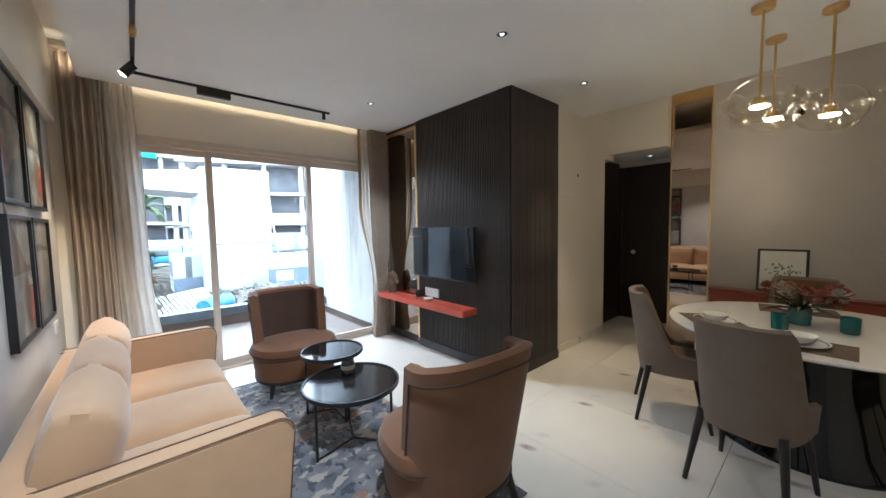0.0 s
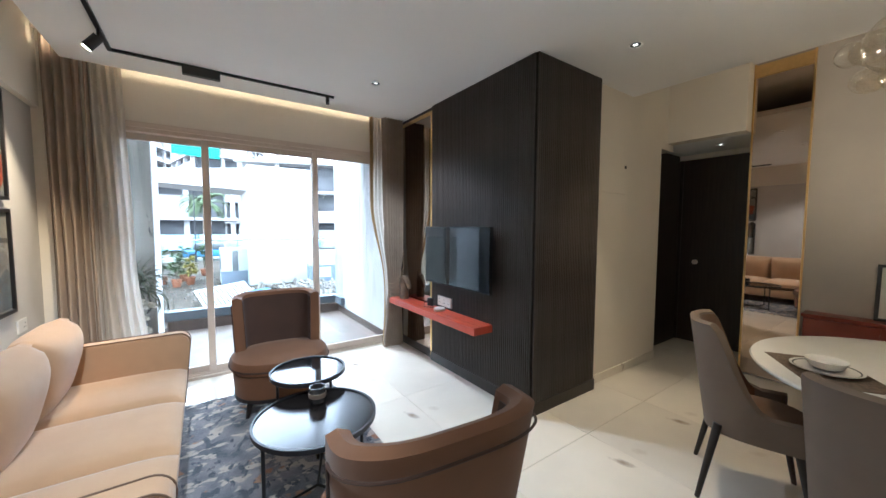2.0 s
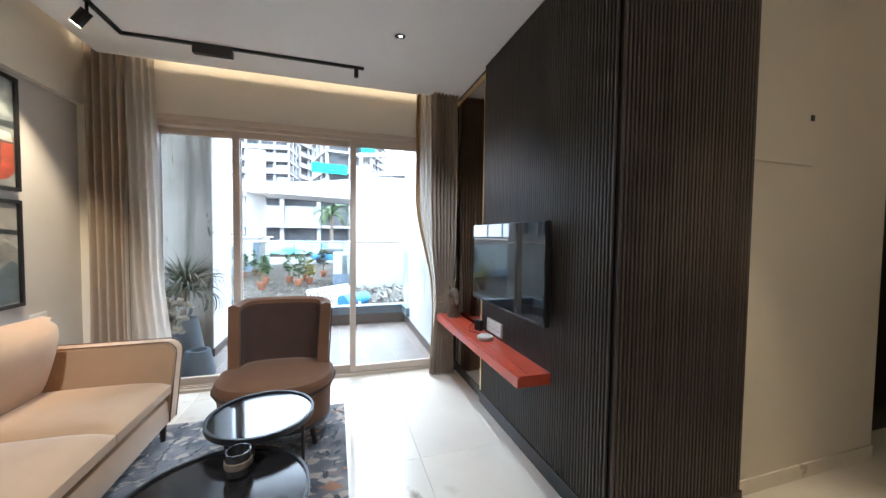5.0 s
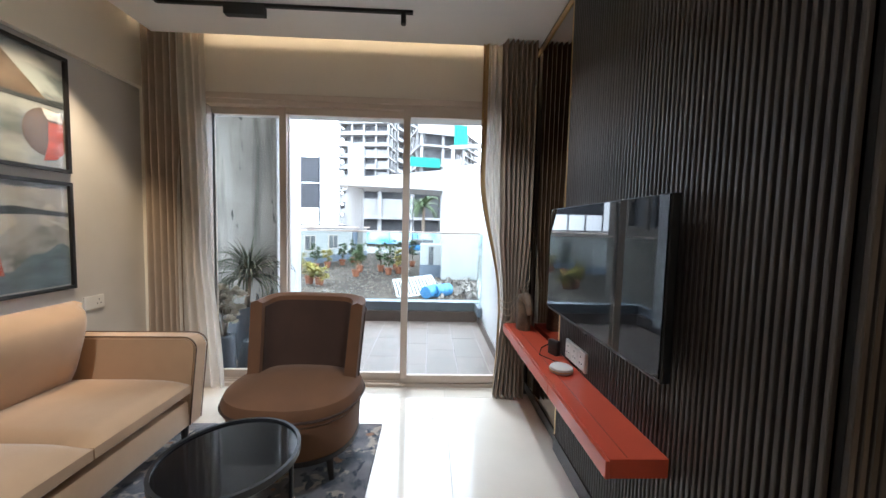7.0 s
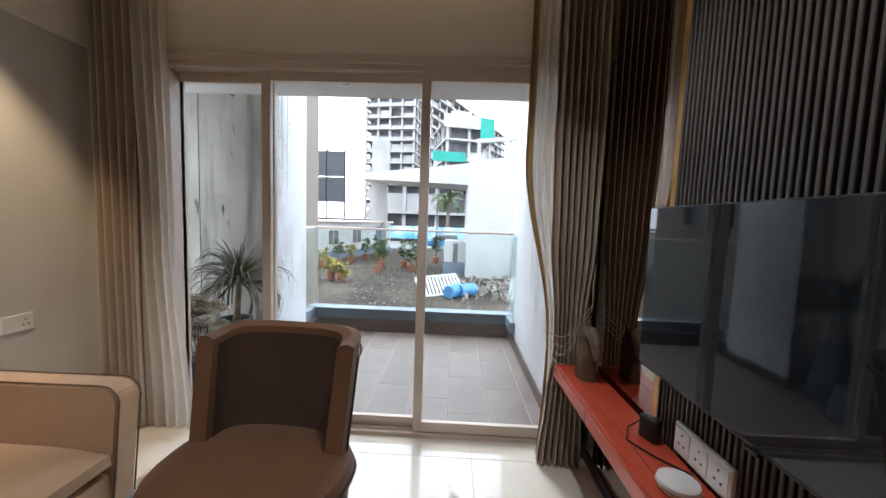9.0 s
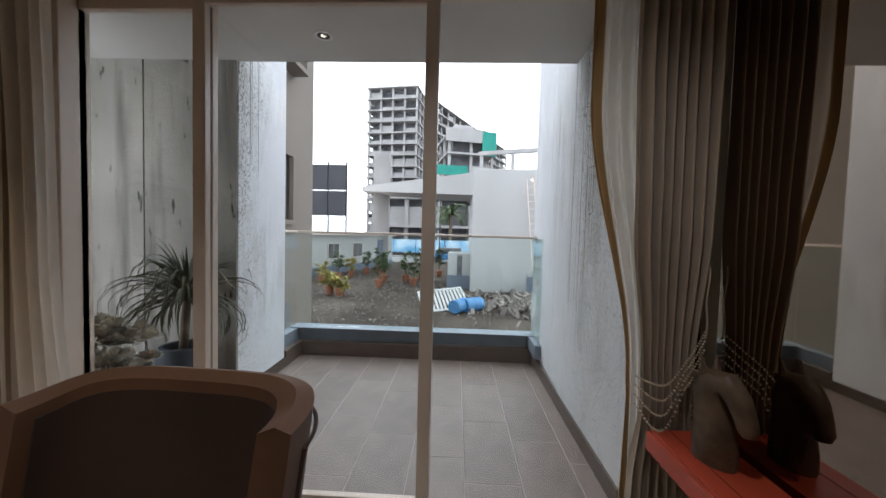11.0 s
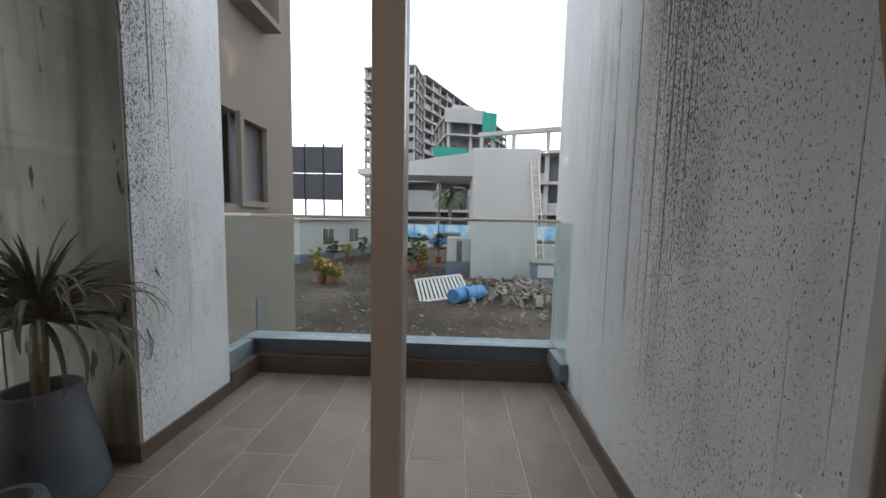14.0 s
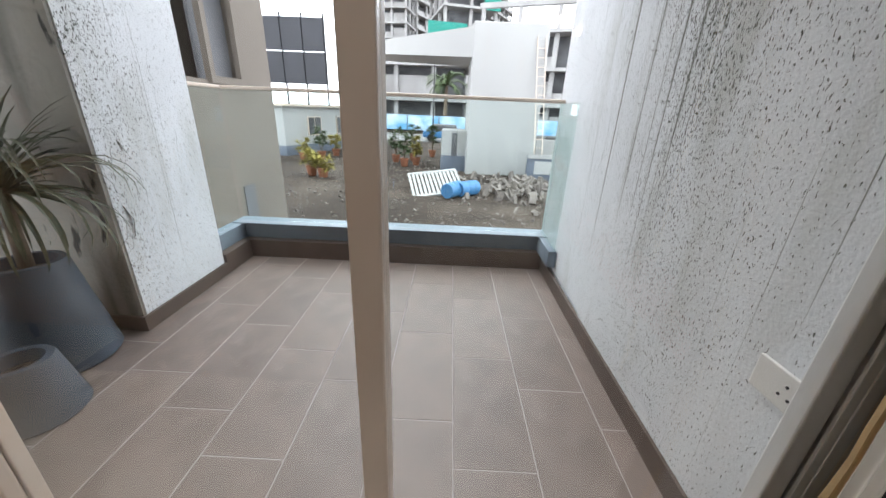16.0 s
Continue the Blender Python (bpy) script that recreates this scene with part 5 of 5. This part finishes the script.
# billboards
bb = thing("billboard", pose(0, 0, 0), "dark blank billboards on a steel frame", "billboard")
for r in range(2):
    for k in range(3):
        part("board", slab(-16.9 + 2.1 * k, -14.92 + 2.1 * k, 38.0, 38.15, 3.1 + 2.95 * r, 5.95 + 2.95 * r), M_BILL, bb)
for k in range(4):
    part("post", slab(-17.05 + 2.1 * k, -16.9 + 2.1 * k, 38.15, 38.3, GZ, 9.3), M_BLACK, bb)
bm = bmesh.new()
part("railing", slab(-16, -7, 37.9, 37.95, 1.1, 1.2), M_BLACK, bb)
for k in range(36):
    box(bm, -16 + 0.25 * k, -15.95 + 0.25 * k, 37.9, 37.95, GZ, 1.1)
part("railing_bars", bm, M_BLACK, bb)


def frame_block(name, label, m, nx, ny, nz, bay, storey, solid, net=0, slabs=0.35):
    """An unfinished concrete frame: slabs, columns and recessed infill storey by storey."""
    b = thing(name, m, label, "building", kind="structure")
    w, d = nx * bay, ny * bay
    for k in range(nz + 1):
        part("floor_slab", slab(-0.5, w + 0.5, -0.9, d + 0.5, k * storey - slabs, k * storey), M_CONC, b)
    for i in range(nx + 1):
        part("column", slab(i * bay - 0.25, i * bay + 0.25, -0.3, 0.2, 0, nz * storey - slabs), M_CONC, b)
    for j in range(1, ny + 1):
        for x in (0, w):
            part("column", slab(x - 0.25, x + 0.25, j * bay - 0.25, j * bay + 0.25, 0, nz * storey - slabs), M_CONC, b)
    rr = random.Random(nz * 7 + nx)
    # dark block paints the shade between the slabs
    part("shade_block", slab(1.0, w - 1.0, 1.6, d - 1.0, 0, nz * storey - slabs - 0.01), M_DARKOPEN, b, "dark block in place of the shaded interior")
    for k in range(nz):
        for i in range(nx):
            if rr.random() < solid:
                part("infill", slab(i * bay + 0.25, (i + 1) * bay - 0.25, 0.25, 0.5, k * storey, k * storey + storey * rr.choice((0.32, 0.4, 0.65))), M_CONC, b)
        for j in range(ny):
            if rr.random() < solid:
                part("infill", slab(-0.1, 0.15, j * bay + 0.25, (j + 1) * bay - 0.25, k * storey, k * storey + storey * rr.choice((0.35, 0.65))), M_CONC, b)
    return b, w, d


# towers, raw block and the long frame buildings
frame_block("tower_block", "tall unfinished grey concrete tower block", pose(-23.2, 96, GZ, 0, 0, -8), 4, 3, 14, 3.4, 3.05, 0.85)
frame_block("tower_block", "long unfinished concrete tower behind the first", pose(-8.0, 102, GZ, 0, 0, 64), 16, 3, 14, 4.6, 3.1, 0.92)
b, w, d = frame_block("raw_block", "raw concrete block wrapped in green net", pose(0.2, 66, GZ, 0, 0, 14), 2, 3, 6, 4.3, 3.7, 0.55)
part("parapet", slab(-1.0, w * 0.8, -1.3, -1.0, 20.4, 22.9), M_CONC, b, "high raw parapet")
part("safety_net", slab(w * 0.72, w + 0.4, -1.35, -1.2, 18.0, 22.6), M_NET, b, "green safety net")
part("safety_net", slab(-3.0, w * 0.4, -1.45, -1.3, 14.0, 15.8), M_NET, b, "green safety net")
part("roof_room", slab(1.0, 5.0, 1.0, 6.0, 22.2, 24.2), M_CONC, b)
frame_block("low_frame", "low unfinished concrete frame building", pose(-9.5, 47, GZ, 0, 0, -4), 3, 2, 2, 4.6, 3.9, 0.45)
b, w, d = frame_block("car_park_frame", "long unfinished concrete frame building with open roof beams", pose(5.2, 46, GZ, 0, 0, -20), 8, 2, 3, 4.2, 3.7, 0.6)
for i in range(9):
    part("roof_post", slab(i * 4.2 - 0.2, i * 4.2 + 0.2, -0.3, 0.1, 11.1, 13.4), M_CONC, b)
part("roof_beam", slab(-0.4, w + 0.4, -0.4, 0.2, 13.4, 13.9), M_CONC, b)
for k in range(3):
    frame_block("far_block", "pale far apartment block", pose(-34 + 11 * k, 150 + 8 * k, GZ, 0, 0, 10), 2, 1, 4 + k % 2, 4.2, 3.1, 0.9)
hd = thing("hoarding", pose(0, 0, 0), "printed blue and white street hoarding", "hoarding")
for k in range(9):
    part("panel", slab(-6 + 3.4 * k, -2.7 + 3.4 * k, 39.0, 39.1, GZ + 0.5, GZ + 2.0), M_HOARD, hd)
lp = thing("street_lamp", pose(0.6, 30, GZ), "thin black street lamp post", "street lamp")
part("pole", rod(bmesh.new(), (0, 0, 0), (0, 0, 6.0), 0.06, 0.04, 8), M_BLACK, lp)
part("lamp_head", slab(-0.2, 0.2, -0.1, 0.1, 6.0, 6.12), M_BLACK, lp)
car = thing("parked_car", pose(1.6, 31.6, GZ + 0.03), "small blue car parked on the street", "car")
bm = slab(-1.9, 1.9, -0.8, 0.8, 0.3, 0.85, 0.12, 3)
part("body", bm, M_BLUE, car, smooth=True)
part("cabin", slab(-1.2, 1.0, -0.7, 0.7, 0.84, 1.4, 0.16, 3), M_DARKOPEN, car, "dark glazed cabin", True)
for x in (-1.2, 1.2):
    for y in (-0.8, 0.8):
        part("wheel", rod(bmesh.new(), (x, y - 0.09, 0.3), (x, y + 0.09, 0.3), 0.3, seg=18), M_BLACK, car)

# rubble, drums and board
rr = random.Random(11)
bm = bmesh.new()
for k in range(620):
    a, r = rr.uniform(0, 6.28), abs(rr.gauss(0, 1))
    x, y = 4.9 + 1.3 * r * math.cos(a), 11.9 + 1.5 * r * math.sin(a)
    s = rr.uniform(0.04, 0.20)
    m = Matrix.Translation((x, y, GZ + max(0, 0.35 - 0.12 * r) * rr.random())) @ Euler((rr.uniform(0, 3), rr.uniform(0, 3), rr.uniform(0, 3))).to_matrix().to_4x4() @ Matrix.Diagonal((s * rr.uniform(0.6, 2.6), s, s * rr.uniform(0.3, 0.8), 1))
    bmesh.ops.create_cube(bm, size=1, matrix=m)
M_RUBBLE = mat("mixed_rubble", (0.24, 0.21, 0.18), 0.9, color2=(0.12, 0.10, 0.09), scale=1.5, bump=0.2, bscale=8)
tagged(solo("rubble_heap", bm, M_RUBBLE, "heap of broken concrete, stones and planks", "rubble"), kind="stuff")
bm = bmesh.new()
for k in range(1500):
    x, y = rr.uniform(-4, 8), rr.uniform(4.5, 19)
    s = rr.uniform(0.02, 0.07)
    bmesh.ops.create_cube(bm, size=1, matrix=Matrix.Translation((x, y, GZ + s * 0.2)) @ Euler((rr.uniform(0, 3), rr.uniform(0, 3), 0)).to_matrix().to_4x4() @ Matrix.Diagonal((s * 1.6, s, s * 0.6, 1)))
tagged(solo("yard_litter", bm, M_RUBBLE, "scattered stones and litter on the mud", "litter"), kind="stuff")
for x, y, rz in ((2.32, 10.35, 58), (2.78, 10.62, 40)):
    dr = thing("plastic_drum", pose(x, y, GZ + 0.25, 0, 0, rz) @ Matrix.Diagonal((0.85, 0.85, 0.85, 1)), "blue plastic drum lying on its side", "drum", "blue drums")
    part("body", lathe([(0.0, -0.44), (0.26, -0.44), (0.28, -0.40), (0.285, -0.15), (0.275, -0.13), (0.285, -0.11), (0.285, 0.15), (0.275, 0.17), (0.285, 0.19), (0.28, 0.40), (0.26, 0.44), (0, 0.44)], 28), M_BLUE, dr, smooth=True, at=pose(0, 0, 0, 0, 90, 0))
    part("lid", lathe([(0.0, 0.441), (0.24, 0.441), (0.24, 0.46), (0, 0.46)], 24), M_TARP, dr, at=pose(0, 0, 0, 0, 90, 0))
pl = thing("slatted_board", pose(1.72, 11.15, GZ + 0.26, 20, -6, 12), "white slatted plastic board lying on the ground", "board")
part("rail", slab(-0.85, 0.85, -0.75, -0.65, 0, 0.06), M_WHITEWALL, pl)
part("rail", slab(-0.85, 0.85, 0.65, 0.75, 0, 0.06), M_WHITEWALL, pl)
for k in range(13):
    part("slat", slab(-0.85 + 0.135 * k, -0.77 + 0.135 * k, -0.65, 0.65, 0.01, 0.05), M_WHITEWALL, pl)


def potted_shrub(x, y, h, leaf, label):
    s = thing("potted_shrub", pose(x, y, GZ), label, "potted plant", "potted yard plants")
    part("pot", lathe([(0.13, 0), (0.15, 0.02), (0.20, 0.32), (0.22, 0.33), (0.22, 0.38), (0.19, 0.38), (0.17, 0.33), (0, 0.33)], 18), M_TERRA, s, smooth=True)
    bm = bmesh.new()
    for k in range(4):
        rod(bm, (0, 0, 0.3), (rr.uniform(-0.2, 0.2), rr.uniform(-0.2, 0.2), h * 0.8), 0.018, 0.007, 6)
    part("stem", bm, M_BARK, s)
    bm = bmesh.new()
    for k in range(14):
        leaf_blades(bm, rr, (rr.uniform(-0.25, 0.25), rr.uniform(-0.25, 0.25), h * rr.uniform(0.35, 0.95)), 16, 0.28, 0.045, 0.8, (-0.2, 1.2), 3)
    part("crown", bm, leaf, s)


for x, y, h, lf in ((-3.15, 12.95, 0.95, M_YELLOWLEAF), (-2.62, 12.7, 0.75, M_YELLOWLEAF), (-1.6, 15.4, 1.5, M_FOLIAGE), (-1.75, 17.2, 1.7, M_FOLIAGE), (0.0, 16.3, 1.6, M_FOLIAGE), (0.5, 16.9, 1.35, M_YELLOWLEAF),
                    (0.2, 18.4, 1.9, M_FOLIAGE), (-0.6, 17.6, 1.7, M_FOLIAGE), (-5.0, 16.8, 1.0, M_YELLOWLEAF), (-4.4, 17.6, 1.7, M_FOLIAGE), (-4.1, 19.0, 1.2, M_YELLOWLEAF), (-3.6, 20.6, 1.5, M_FOLIAGE),
                    (-3.2, 22.0, 1.7, M_FOLIAGE), (-2.4, 20.0, 1.4, M_FOLIAGE), (1.1, 20.4, 1.9, M_FOLIAGE)):
    potted_shrub(x, y, h, lf, "potted green and yellow leafy shrub in terracotta pot")
pt = thing("palm_tree", pose(1.3, 40.5, GZ), "feathery palm tree beside the street", "palm tree")
part("trunk", rod(bmesh.new(), (0, 0, 0), (0.1, 0, 5.1), 0.24, 0.18, 10), M_BARK, pt)
bm = bmesh.new()
for k in range(34):
    a, e = rr.uniform(0, 6.28), rr.uniform(-0.2, 1.3)
    p, h = Vector((0.1, 0, 5.2)), Vector((math.cos(a), math.sin(a), 0))
    s = Vector((-math.sin(a), math.cos(a), 0))
    for j in range(12):
        el = e - 1.5 * (j / 11) ** 1.6
        q = p + (h * math.cos(el) + Vector((0, 0, 1)) * math.sin(el)) * 0.21
        for sd in (-1, 1):
            tip = p + s * sd * 0.42 * (1 - 0.6 * abs(j / 11 - 0.4)) + (q - p) * 1.3 + Vector((0, 0, -0.14))
            bm.faces.new([bm.verts.new(p), bm.verts.new(q), bm.verts.new(tip)])
        p = q
part("crown", bm, M_FOLIAGE, pt)

# ---- plants on the balcony ----
def planter(name, x, y, r0, r1, h, label):
    p = thing(name, pose(x, y, BZ), label, "planter", "grey planters")
    part("pot", lathe([(r0 - 0.01, 0), (r0, 0.01), (r1, h - 0.01), (r1 - 0.006, h), (r1 - 0.03, h), (r1 - 0.04, h - 0.06), (0, h - 0.06)], 32), M_GREYPOT, p, smooth=True)
    part("soil", lathe([(0, h - 0.058), (r1 - 0.042, h - 0.058), (r1 - 0.042, h - 0.05), (0, h - 0.048)], 24), M_MUD, p)
    return p


p = planter("dracaena_planter", 0.38, 0.79, 0.215, 0.135, 0.50, "tall slate-grey planter with a drooping dracaena")
bm = rod(bmesh.new(), (0, 0, 0.44), (0.03, 0.0, 0.82), 0.028, 0.022, 10)
part("trunk", bm, M_BARK, p, smooth=True)
bm = bmesh.new()
leaf_blades(bm, rr, (0.03, 0, 0.80), 120, 0.58, 0.014, 2.3, (-0.1, 1.35), 8)
leaf_blades(bm, rr, (0.03, 0, 0.84), 24, 0.42, 0.012, 0.5, (0.8, 1.5), 6)
part("leaves", bm, M_STRAP, p, "long drooping strap leaves")
p = planter("low_planter", 0.62, 0.47, 0.15, 0.105, 0.25, "small slate-grey planter beside the dracaena")
p = planter("flower_planter", 0.46, 0.25, 0.095, 0.085, 0.36, "slate-grey planter with white artificial blossoms")
M_WHITEPETAL = mat("white_petals", (0.62, 0.57, 0.46), 0.8, var=0.15, scale=40, bump=0.05)
for k in range(40):
    bm = bmesh.new()
    blossom(bm, Vector((rr.uniform(-0.17, 0.17), rr.uniform(-0.09, 0.13), rr.uniform(0.44, 0.76))), rr.uniform(0.045, 0.065), 34, rr)
    part("blossom", bm, M_WHITEPETAL, p)
bm = bmesh.new()
for k in range(7):
    rod(bm, (0, 0, 0.305), (rr.uniform(-0.1, 0.1), rr.uniform(-0.05, 0.08), 0.6), 0.006, 0.004, 5)
part("stem", bm, M_BARK, p)
ss = thing("outdoor_socket", pose(0, 0, 0), "white weathered socket plate on the balcony wall", "socket")
part("plate", slab(2.958, 2.9675, 0.055, 0.175, 0.545, 0.635, 0.003), M_PLASTIC, ss)
for dy, dz in ((0.0, 0.015), (-0.012, -0.012), (0.012, -0.012)):
    part("pin_hole", rod(bmesh.new(), (2.9565, 0.09 + dy, 0.59 + dz), (2.9585, 0.09 + dy, 0.59 + dz), 0.004, seg=8), M_BLACK, ss)
downlight(1.33, 0.72, 2.44, 0.05)


# ---- floor pieces ----
def paving(parent, x0, x1, y0, y1, w, l, gap, z0, z1, material, shift, name, bond_x=False):
    """Tiles in rows along y, every other row shifted."""
    meshes = {}
    i, x = 0, x0
    while x < x1 - 0.02:
        ww = min(w, x1 - x)
        y = y0 - (shift * l * (i % 3) if shift else 0)
        while y < y1 - 0.02:
            a, b = max(y, y0), min(y + l, y1)
            if b - a > 0.03:
                key = (round(ww, 3), round(b - a, 3))
                if key not in meshes:
                    meshes[key] = mesh_of(slab(gap / 2, ww - gap / 2, gap / 2, b - a - gap / 2, z0, z1, 0.0015, 1), name, material)
                o = new(name, meshes[key])
                o.parent = parent
                o.matrix_basis = pose(x, a, 0)
            y += l
        x += w
        i += 1


paving(bpy.data.objects["floor"], 0.0, 7.2, YB, -0.03, 0.80, 1.20, 0.0015, -0.0115, 0.0, M_MARBLE, 0.0, "marble_slab")
paving(bpy.data.objects["balcony_floor"], -1.05, 2.96, 0.125, 2.065, 0.30, 0.60, 0.004, BZ - 0.0055, BZ, M_TILE, 0.333, "floor_tile")
